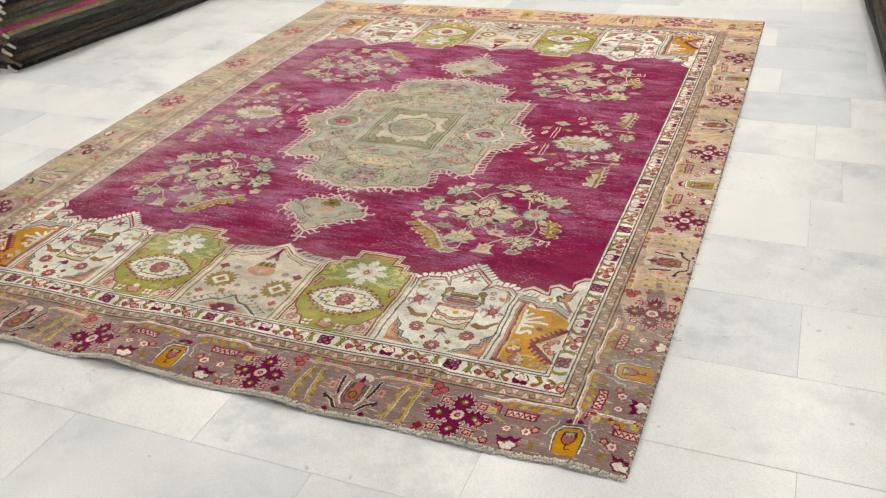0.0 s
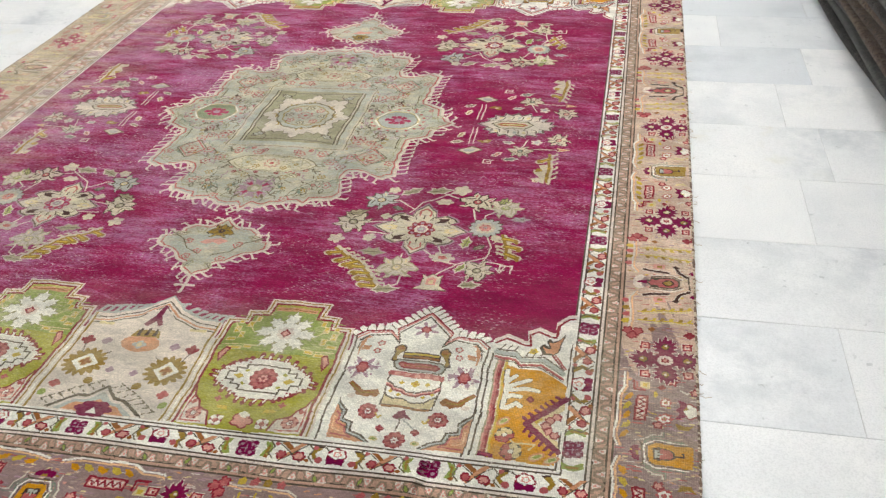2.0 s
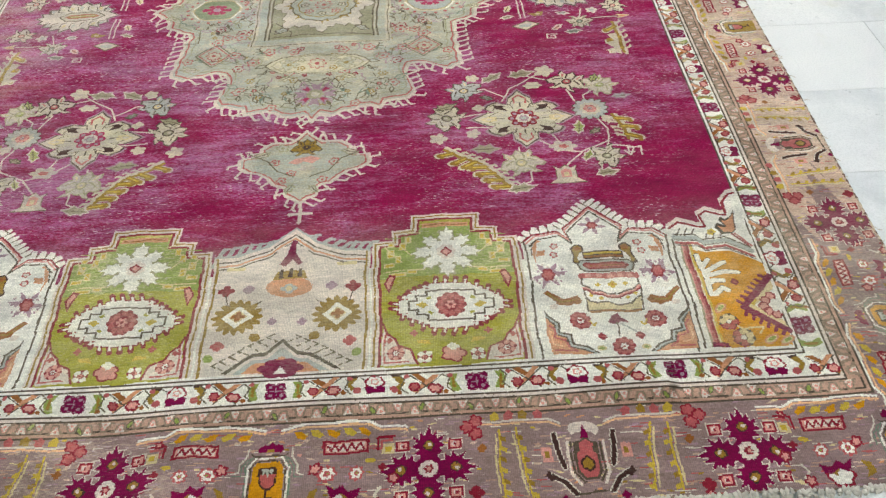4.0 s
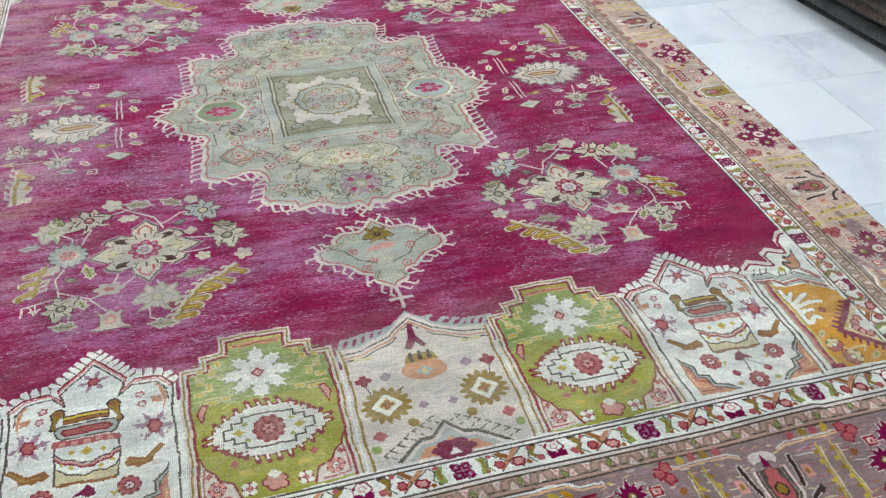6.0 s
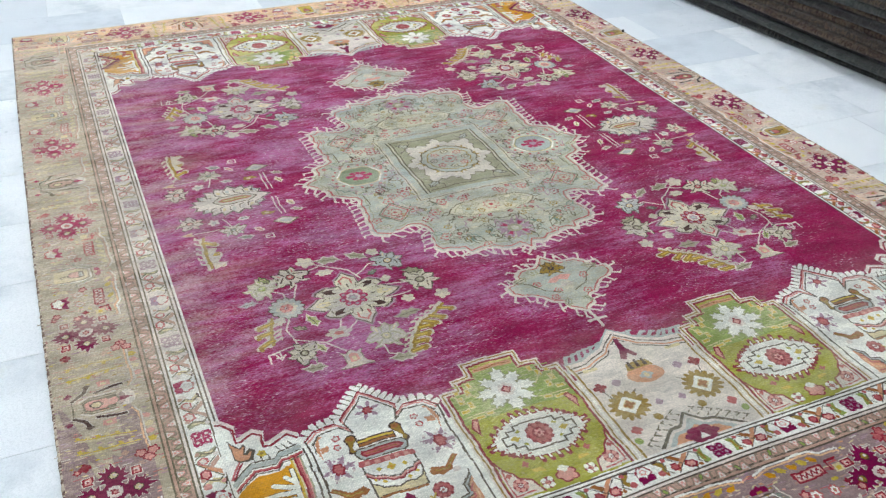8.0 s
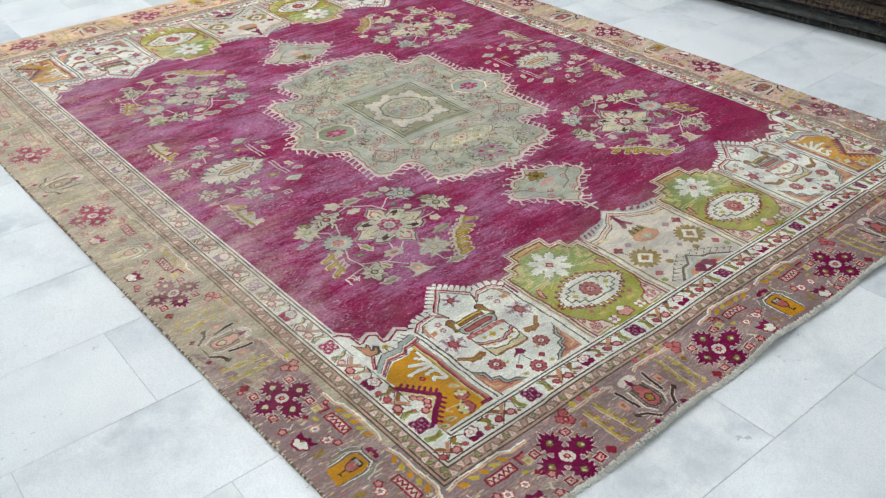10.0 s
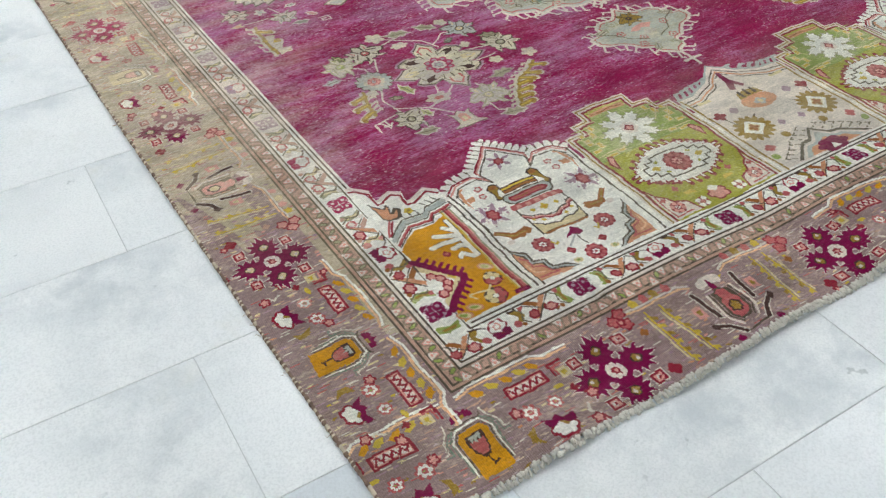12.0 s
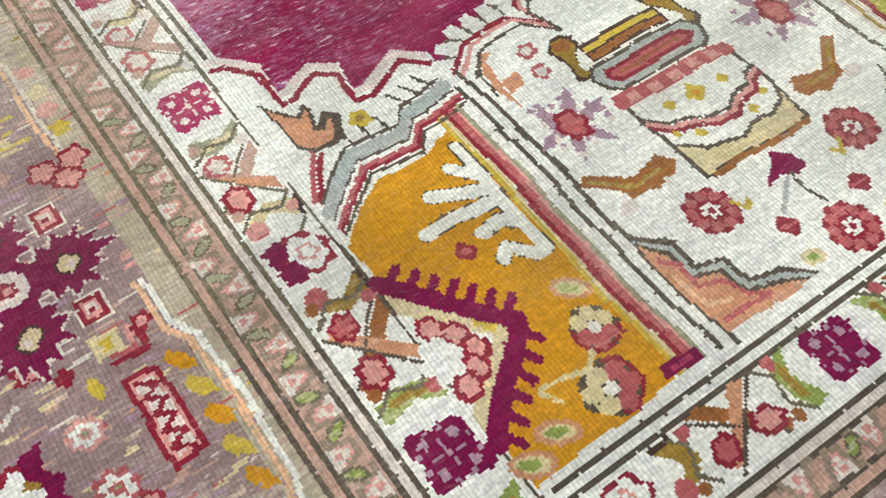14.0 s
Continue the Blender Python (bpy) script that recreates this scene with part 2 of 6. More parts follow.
def lamp_glow():
    m, n, b = material("lamp_diffuser")
    b.inputs["Base Color"].default_value = (0.9, 0.9, 0.9, 1)
    b.inputs["Emission Color"].default_value = (*LAMP_COLOUR, 1)
    b.inputs["Emission Strength"].default_value = LAMP_STRENGTH
    return m


GLOW = lamp_glow()


# ---------------------------------------------------------------- mesh helpers
def link_mesh(name, bm, mat, parent=None, label="", smooth=False):
    me = bpy.data.meshes.new(name)
    bm.to_mesh(me)
    bm.free()
    me.materials.append(mat)
    if smooth:
        me.polygons.foreach_set("use_smooth", [True] * len(me.polygons))
    ob = new(name, me)
    ob.parent = parent
    return tagged(ob, label)


def part(name, bm, mat, parent, label="", smooth=False):
    return link_mesh(name, bm, mat, parent, label, smooth)


def box(x0, y0, z0, x1, y1, z1, bevel=0.0, bm=None):
    bm = bm or bmesh.new()
    made = bmesh.ops.create_cube(bm, size=1.0, matrix=Matrix.Translation(((x0 + x1) / 2, (y0 + y1) / 2, (z0 + z1) / 2)) @ Matrix.Diagonal((x1 - x0, y1 - y0, z1 - z0, 1)))
    if bevel:
        edges = {e for v in made["verts"] for e in v.link_edges}
        bmesh.ops.bevel(bm, geom=list(edges), offset=bevel, segments=2, affect="EDGES", profile=0.6)
    return bm


# ---------------------------------------------------------------- the room
X0, X1, Y0, Y1 = -3.25, 2.85, -3.0, 5.6


def wall(name, x0, y0, x1, y1):
    ob = link_mesh(name, box(x0, y0, -0.1, x1, y1, CEILING + 0.1), PLASTER)
    tagged(ob, "plain white plastered showroom wall", "wall", kind="structure")


wall("wall_west", X0 - 0.15, Y0 - 0.15, X0, Y1 + 0.15)
wall("wall_east", X1, Y0 - 0.15, X1 + 0.15, Y1 + 0.15)
wall("wall_south", X0, Y0 - 0.15, X1, Y0)
wall("wall_north", X0, Y1, X1, Y1 + 0.15)
tagged(link_mesh("ceiling", box(X0, Y0, CEILING, X1, Y1, CEILING + 0.12), CEILING_PAINT), "plain white painted ceiling", "ceiling", kind="structure")


def ceiling_light(x, y):
    lamp = tagged(new("ceiling_light"), "square white recessed ceiling light panel, lit", "ceiling light", "ceiling lights", "thing")
    lamp.location = (x, y, CEILING)
    bm = bmesh.new()
    for a, b, c, d in ((-0.13, -0.13, 0.13, -0.10), (-0.13, 0.10, 0.13, 0.13), (-0.13, -0.10, -0.10, 0.10), (0.10, -0.10, 0.13, 0.10)):
        box(a, b, -0.03, c, d, 0.0, 0.004, bm)
    part("frame", bm, LAMP_FRAME, lamp)
    part("diffuser", box(-0.10, -0.10, -0.018, 0.10, 0.10, -0.006), GLOW, lamp, "glowing white diffuser")
    return lamp


first_lamp = ceiling_light(*LAMPS[0])
for x, y in LAMPS[1:]:
    copy_thing(first_lamp, pose(x, y, CEILING))


# ---------------------------------------------------------------- the rug: a loom that ties knots of dyed wool
RUG = 0.89            # metres to one unit of the rug's own plan
KNOT = 0.0021         # pitch of the knots, in plan units
U0, U1, V0, V1 = -1.325, 1.287, 0.004, 3.550
NU, NV = round((U1 - U0) / KNOT), round((V1 - V0) / KNOT)
DYE = np.zeros((NV, NU), np.int16)
AREA = np.zeros((NV, NU), np.int16)
GU, GV = np.meshgrid(U0 + (np.arange(NU) + 0.5) * KNOT, V0 + (np.arange(NV) + 0.5) * KNOT)
# the weaver's unsteady hand
WU = GU + 0.0022 * np.sin(GV * 23 + 1.3 * np.sin(GU * 9)) + 0.0012 * np.sin(GV * 71 + GU * 37)
WV = GV + 0.0024 * np.sin(GU * 19 + 1.7 * np.sin(GV * 7)) + 0.0012 * np.sin(GU * 83 + GV * 29)
AREAS = ["outer_border", "guard_stripe", "floral_stripe", "field", "medallion", "pendant", "pendant", "end_panel"]


def inside(px, py, pts):
    hit = np.zeros(px.shape, bool)
    x1, y1 = pts[-1]
    for x2, y2 in pts:
        if y1 != y2:
            hit ^= ((y1 > py) != (y2 > py)) & (px < (x2 - x1) * (py - y1) / (y2 - y1) + x1)
        x1, y1 = x2, y2
    return hit


class Pen:
    """Draws in centimetres round a place of the plan; y points towards the middle of the rug."""

    def __init__(self, u, v, turn=0.0, flip=1, size=1.0, area=None, tall=1.0):
        self.u, self.v, self.c, self.s, self.flip, self.k, self.area, self.tall = u, v, math.cos(radians(turn)), math.sin(radians(turn)), flip, size * 0.01, area, tall

    def sub(self, x, y, turn=0.0, flip=1, size=1.0):
        p = Pen(0, 0, 0, self.flip * flip, self.k * 100 * size, self.area, self.tall)
        a, b = self.flip * x * self.k, y * self.k * self.tall
        p.u, p.v = self.u + a * self.c - b * self.s, self.v + a * self.s + b * self.c
        t = radians(turn) * self.flip
        p.c, p.s = self.c * math.cos(t) - self.s * math.sin(t), self.s * math.cos(t) + self.c * math.sin(t)
        return p

    def window(self, x0, y0, x1, y1):
        cs = []
        for x, y in ((x0, y0), (x0, y1), (x1, y0), (x1, y1)):
            a, b = self.flip * x * self.k, y * self.k * self.tall
            cs.append((self.u + a * self.c - b * self.s, self.v + a * self.s + b * self.c))
        us, vs = [c[0] for c in cs], [c[1] for c in cs]
        i0, i1 = max(0, int((min(us) - U0) / KNOT) - 2), min(NU, int((max(us) - U0) / KNOT) + 3)
        j0, j1 = max(0, int((min(vs) - V0) / KNOT) - 2), min(NV, int((max(vs) - V0) / KNOT) + 3)
        if i0 >= i1 or j0 >= j1:
            return None
        sl = np.s_[j0:j1, i0:i1]
        du, dv = WU[sl] - self.u, WV[sl] - self.v
        return sl, self.flip * (du * self.c + dv * self.s) / self.k, (dv * self.c - du * self.s) / self.k / self.tall

    def put(self, sl, mask, dye):
        DYE[sl][mask] = CODE[dye]
        if self.area is not None:
            AREA[sl][mask] = self.area

    def poly(self, dye, *pts):
        w = self.window(min(p[0] for p in pts), min(p[1] for p in pts), max(p[0] for p in pts), max(p[1] for p in pts))
        if w:
            self.put(w[0], inside(w[1], w[2], pts), dye)

    def rect(self, dye, x0, y0, x1, y1):
        self.poly(dye, (x0, y0), (x1, y0), (x1, y1), (x0, y1))

    def ell(self, dye, x, y, rx, ry=None):
        ry = ry or rx
        w = self.window(x - rx, y - ry, x + rx, y + ry)
        if w:
            self.put(w[0], ((w[1] - x) / rx) ** 2 + ((w[2] - y) / ry) ** 2 < 1, dye)

    def rose(self, dye, x, y, r, lobes=8, depth=0.25, ry=None, phase=0.0, power=1.0):
        ry = ry or r
        w = self.window(x - r, y - ry, x + r, y + ry)
        if w:
            a, b = (w[1] - x) / r, (w[2] - y) / ry
            edge = 1 - depth + depth * np.abs(np.cos(lobes / 2 * (np.arctan2(b, a) - phase))) ** power
            self.put(w[0], np.hypot(a, b) < edge, dye)

    def line(self, dye, width, *pts):
        width *= 0.76 if dye == "line" else 1.0
        for (x1, y1), (x2, y2) in zip(pts, pts[1:]):
            h = width / 2
            w = self.window(min(x1, x2) - h, min(y1, y2) - h, max(x1, x2) + h, max(y1, y2) + h)
            if w:
                dx, dy = x2 - x1, y2 - y1
                t = np.clip(((w[1] - x1) * dx + (w[2] - y1) * dy) / (dx * dx + dy * dy + 1e-9), 0, 1)
                self.put(w[0], np.hypot(w[1] - x1 - t * dx, w[2] - y1 - t * dy) < h, dye)

    def comb(self, dye, pts, length, pitch, width, lean=0.3, hook=0.0):
        """Teeth that stand to the left of a path."""
        for (x1, y1), (x2, y2) in zip(pts, pts[1:]):
            d = math.hypot(x2 - x1, y2 - y1)
            if d < 1e-6:
                continue
            tx, ty = (x2 - x1) / d, (y2 - y1) / d
            for i in range(max(1, round(d / pitch))):
                q = (i + 0.5) / max(1, round(d / pitch)) * d
                bx, by = x1 + tx * q, y1 + ty * q
                ex, ey = bx + (-ty + lean * tx) * length, by + (tx + lean * ty) * length
                self.line(dye, width, (bx, by), (ex, ey))
                if hook:
                    self.line(dye, width * 0.8, (ex, ey), (ex + tx * hook, ey + ty * hook))


def mirrored(pts):
    return list(pts) + [(-x, y) for x, y in reversed(pts)]


def closed(pts):
    return list(pts) + [pts[0]]


def rosette(p, x, y, r, out="red", mid="pink", core="ivory", n=10):
    p.rose(out, x, y, r, n, 0.16)
    for i in range(n):
        t = 2 * math.pi * (i + 0.5) / n
        p.ell(mid, x + 0.68 * r * math.cos(t), y + 0.68 * r * math.sin(t), r * (1.5 / n + 0.05))
    p.ell(out, x, y, r * 0.42)
    p.rose(core, x, y, r * 0.36, 6, 0.5)
    p.ell("red", x, y, r * 0.13)


def bud(p, x, y, r, dye="red", core="ivory"):
    p.rose(dye, x, y, r, 4, 0.4, phase=0.78)
    p.ell(core, x, y, r * 0.35)


def palm(p, x, y, r, turn=0.0, a="ivory", b="pink", c="line"):
    """A small palmette: three upright petals, drooping sepals and a heart."""
    q = p.sub(x, y, turn, 1, r / 4.4)
    half = [(0, 4.8), (0.9, 3.4), (1.5, 3.3), (2.9, 4.3), (3.0, 2.6), (2.3, 1.9), (3.3, 1.4), (4.9, -0.4), (3.9, -1.4), (2.5, -1.1), (2.0, -1.9), (3.3, -3.5), (1.4, -3.1), (0.8, -2.2), (0, -2.6)]
    q.poly(c, *mirrored([(px + 0.35 * (px > 0), py + (0.35 if py > 0 else -0.35)) for px, py in half]))
    q.poly(a, *mirrored(half))
    q.ell(c, 0, 0.4, 1.25, 1.3)
    q.ell(b, 0, 0.4, 0.85, 0.9)
    q.ell(a, 0, 0.6, 0.4)
    for s in (1, -1):
        q.line(c, 0.4, (s * 1.1, 3.2), (s * 0.9, 1.8))
        q.line(c, 0.4, (s * 1.6, 1.4), (s * 3.4, 0.2))
        q.line(b, 0.4, (s * 2.3, 3.2), (s * 1.9, 2.2))
        q.line(c, 0.4, (s * 1.2, -1.0), (s * 2.2, -2.6))


def leaf(p, x, y, length, turn=0.0, dye="sage", edge=None):
    """A small jagged leaf with an outline and a rib."""
    q = p.sub(x, y, turn)
    length *= 0.88
    h, w = length / 2, length
    shape = [(-h, 0), (-h * 0.6, w * 0.10), (-h * 0.5, w * 0.24), (-h * 0.1, w * 0.14), (h * 0.15, w * 0.26), (h * 0.4, w * 0.1), (h, 0.25), (h * 0.45, -w * 0.08), (h * 0.2, -w * 0.2), (-h * 0.15, -w * 0.1), (-h * 0.45, -w * 0.16), (-h * 0.6, -w * 0.05)]
    q.poly("line" if edge is None else edge, *[(a + 0.34 * (1 if a > 0 else -1), b + 0.34 * (1 if b > 0 else -1)) for a, b in shape])
    q.poly(dye, *shape)
    q.line("grey_line", 0.3, (-h * 0.7, 0), (h * 0.5, 0.1))


# ---- grounds, from the outside in
def frame_rect(dye, u0, v0, u1, v1, area):
    i0, i1 = round((u0 - U0) / KNOT), round((u1 - U0) / KNOT)
    j0, j1 = round((v0 - V0) / KNOT), round((v1 - V0) / KNOT)
    DYE[j0:j1, i0:i1], AREA[j0:j1, i0:i1] = CODE[dye], area


GO = (-1.120, 0.184, 1.122, 3.345)     # outer line of the guard stripe
GI = (-1.074, 0.224, 1.078, 3.302)    # inner line of the guard stripe
BI = (-1.006, 0.289, 1.020, 3.240)    # inner line of the floral stripe
FI = (-0.995, 0.302, 1.010, 3.228)    # field
DYE[:] = CODE["west"]
DYE[GU > 0] = CODE["side"]
DYE[(GV < 0.2 + 0.01 * np.sin(GU * 40)) & (GU > -1.15)] = CODE["near"]
DYE[GV < 0.33 + 0.02 * np.sin(GU * 60)] = CODE["near"]
DYE[(GU < -1.14) & (GV < 0.8 + 0.12 * np.sin(GU * 47) + 0.05 * np.sin(GU * 190 + GV * 60))] = CODE["near"]
DYE[(GU > 1.1) & (GV < 0.72 + 0.10 * np.sin(GU * 47 + 1) + 0.05 * np.sin(GU * 190 + GV * 60))] = CODE["near"]
DYE[GV > 3.3 + 0.03 * np.sin(GU * 30)] = CODE["far"]


def nest(rect, dyes, area):
    for i, (dye, inset) in enumerate(dyes):
        frame_rect(dye, rect[0] + inset, rect[1] + inset, rect[2] - inset, rect[3] - inset, area)


nest(GO, (("line", 0.0), ("tan", 0.0042), ("line", 0.0105), ("tan", 0.0147)), 1)
nest(GI, (("line", -0.0063), ("blush", -0.0021), ("line", 0.0042), ("ivory", 0.0084)), 2)
nest(BI, (("line", -0.0042), ("ivory", 0.0), ("line", 0.0063), ("ivory", 0.0105)), 2)
frame_rect("ivory", *FI, 7)
frame_rect("magenta", FI[0] + 0.006, 0.58, FI[2], 2.96, 3)


# ---- outer border
def flower_cross(p):
    half = [(1.5, 1.4), (1.6, 2.9), (2.9, 3.1), (2.0, 4.2), (3.4, 4.6), (2.2, 5.5), (3.2, 7.0), (1.6, 6.3), (1.5, 8.0), (0.7, 7.1), (0, 9.3)]
    for g, dye in ((0.2, "hook"), (0.0, "plum")):
        for turn in (0, 90, 180, 270):
            pts = [(x + g * (x > 0), y + (g if y > 5 else -g)) for x, y in half]
            p.sub(0, 0, turn).poly(dye, *(pts + [(-x, y) for x, y in reversed(pts)]))
    p.ell("plum", 0, 0, 2.8)
    for turn in (0, 90, 180, 270):
        q = p.sub(0, 0, turn)
        q.poly("umber", (-1.2, 4.9), (-0.2, 6.2), (0.4, 6.2), (1.2, 5.1), (0.5, 3.9), (-0.5, 3.9))
        q.poly("ochre", (-0.95, 4.9), (-0.2, 5.9), (0.3, 5.9), (0.95, 5.1), (0.4, 4.2), (-0.4, 4.2))
        q.ell("hook", 0.25, 5.2, 0.38)
        # small nested squares between the petals
        d = p.sub(5.0 if turn in (0, 270) else -5.0, 4.9 if turn < 180 else -5.2, 0, 1, 0.9)
        d.rect("hook", -1.55, -1.45, 1.55, 1.45)
        d.rect("red", -1.4, -1.25, 1.4, 1.25)
        d.rect("pink", -0.95, -0.8, 0.95, 0.8)
        d.rect("blush", -0.6, -0.45, 0.3, 0.5)
        d.rect("red", -0.2, -0.4, 0.35, 0.3)
    p.rose("blush", 0, 0, 1.85, 10, 0.12)
    p.rose("red", 0, 0, 0.95, 6, 0.4)
    p.ell("pink", 0.1, 0, 0.4)
    # crumbs of the ground's own figures
    for x, y in ((8.2, 7.6), (-8.6, -7.2), (0.4, -10.4)):
        p.rose("red", x, y, 1.0, 5, 0.4)
        p.ell("pink", x, y, 0.4)


def gold_box(p):
    for side in (1, -1):
        q = p.sub(0, 0.4, 0, side, 0.70)
        q.line("teal", 0.4, (9.0, -0.4), (7.1, -0.4), (6.9, 2.6), (5.2, 4.9), (4.0, 5.6))
        q.line("ivory", 0.45, (5.0, -7.5), (5.4, 2.2), (3.8, 4.7), (3.0, 5.6))
        q.line("teal", 0.38, (5.6, -6.5), (6.0, 2.4), (4.4, 5.0))
        q.line("line", 0.45, (4.5, -7.5), (4.7, 2.0), (3.3, 4.3), (0, 4.6))
        q.line("ivory", 0.45, (0, 5.3), (3.6, 5.2))
        q.line("line", 0.5, (0, 6.0), (3.8, 5.9), (4.6, 6.6))
        q.line("hook", 0.42, (9.2, 0.3), (7.8, 0.5), (7.5, 3.2), (5.8, 5.6), (5.4, 8.0))
        q = p.sub(0, 0, 0, side)
        for dy, dye in ((0.0, "peach"), (0.65, "ivory")):
            q.line(dye, 0.5, (1.6, 9.2 + dy), (4.4, 10.0 + dy), (18.0, 10.0 + dy), (20.2, 8.8 + dy), (25.0, 8.6 + dy))
        q.poly("ochre", (7.6, -3), (9.4, -2.2), (8.6, -4.4), (9.2, -6), (7.4, -5.0))
        for i, x in enumerate((5.2, 8.2, 11.2, 14.2, 17.0)):
            q.poly("yellow" if i % 2 else "gold", (x - 1.3, 9.4), (x + 0.2, 9.2), (x + 1.3, 8.2), (x + 0.6, 7.5), (x - 0.8, 8.1))
        q.rect("red", 9.4, 4.0, 17.8, 6.9)
        q.rect("pink", 9.9, 4.45, 17.3, 6.45)
        q.rect("blush", 10.2, 4.7, 17.0, 6.2)
        q.line("red", 0.42, *[(10.2 + 0.75 * i, 4.8 if i % 2 else 6.1) for i in range(10)])
        for x, r in ((15.7, 1.5), (10.6, 1.8)):
            q.rose("rose", x, 0.2, r, 8, 0.25)
            q.rose("ivory", x, 0.2, r * 0.72, 6, 0.3)
            q.rose("rose", x, 0.2, r * 0.36, 5, 0.3)
            q.ell("moss", x + 0.1, 0.2, 0.2)
        q.rose("red", 20.6, 1.0, 0.9, 4, 0.4)
        q.ell("yellow", 18.4, 2.4, 1.0, 0.5)
        # a white tulip with one dark sepal
        q.rose("red", 13.6, -5.2, 2.7, 6, 0.16, 2.3)
        q.rose("ivory", 13.6, -5.1, 2.2, 6, 0.2, 1.8)
        q.poly("ochre", (13.2, -3.4), (14.4, -3.2), (15.2, -4.4), (14.2, -5.0))
        q.poly("plum", (10.8, -2.0), (12.4, -2.9), (13.6, -2.0), (14.6, -3.2), (16.8, -2.6), (16.4, -4.4), (15.0, -4.6), (13.6, -3.6), (12.2, -4.4), (11.4, -4.0))
        q.line("red", 0.55, (22.4, 7.2), (19.4, 7.2), (19.4, 4.8))
        q.line("rose", 0.5, (22.0, 6.5), (20.0, 6.5), (20.0, 4.8))
        q.rect("cream", 20.2, 3.6, 22.4, 5.8)
        q.rect("yellow", 20.8, 4.2, 21.9, 5.2)
        q.line("hook", 0.5, (20.2, -3), (19.2, -4.4), (20.4, -5.6))
        for x, y in ((19.6, -6.2), (8.4, 1.4), (22.6, -1.2)):
            q.rose("red", x, y, 1.3, 5, 0.35)
            q.rose("pink", x, y, 0.8, 5, 0.4)
    p = p.sub(0, 0.4, 0, 1, 0.70)
    p.poly("gold", (-4.2, -9), (-4.2, 2.2), (-2.9, 4.1), (2.9, 4.1), (4.2, 2.2), (4.2, -9))
    p.poly("umber", (-2.6, 1.2), (-2.2, 2.6), (2.2, 2.6), (2.6, 1.2), (2.2, -2.2), (1.0, -3.8), (-1.0, -3.8), (-2.2, -2.2))
    p.poly("rose", (-2.1, 0.6), (2.1, 0.6), (1.7, -2.2), (0.7, -3.3), (-0.7, -3.3), (-1.7, -2.2))
    p.poly("sky", (-1.7, 2.2), (1.7, 2.2), (1.2, 0.4), (0.5, 1.3), (0, -0.4), (-0.5, 1.3), (-1.2, 0.4))
    p.line("umber", 0.6, (0, -3.6), (0, -6.4), (1.4, -6.0))
    p.poly("plum", (-3.1, 7.0), (-3.0, 8.4), (-1.8, 9.4), (-0.9, 8.9), (0, 10.2), (0.9, 8.9), (1.8, 9.4), (3.0, 8.4), (3.1, 7.0))
    p.rect("ochre", -0.9, 7.0, 0.9, 7.9)


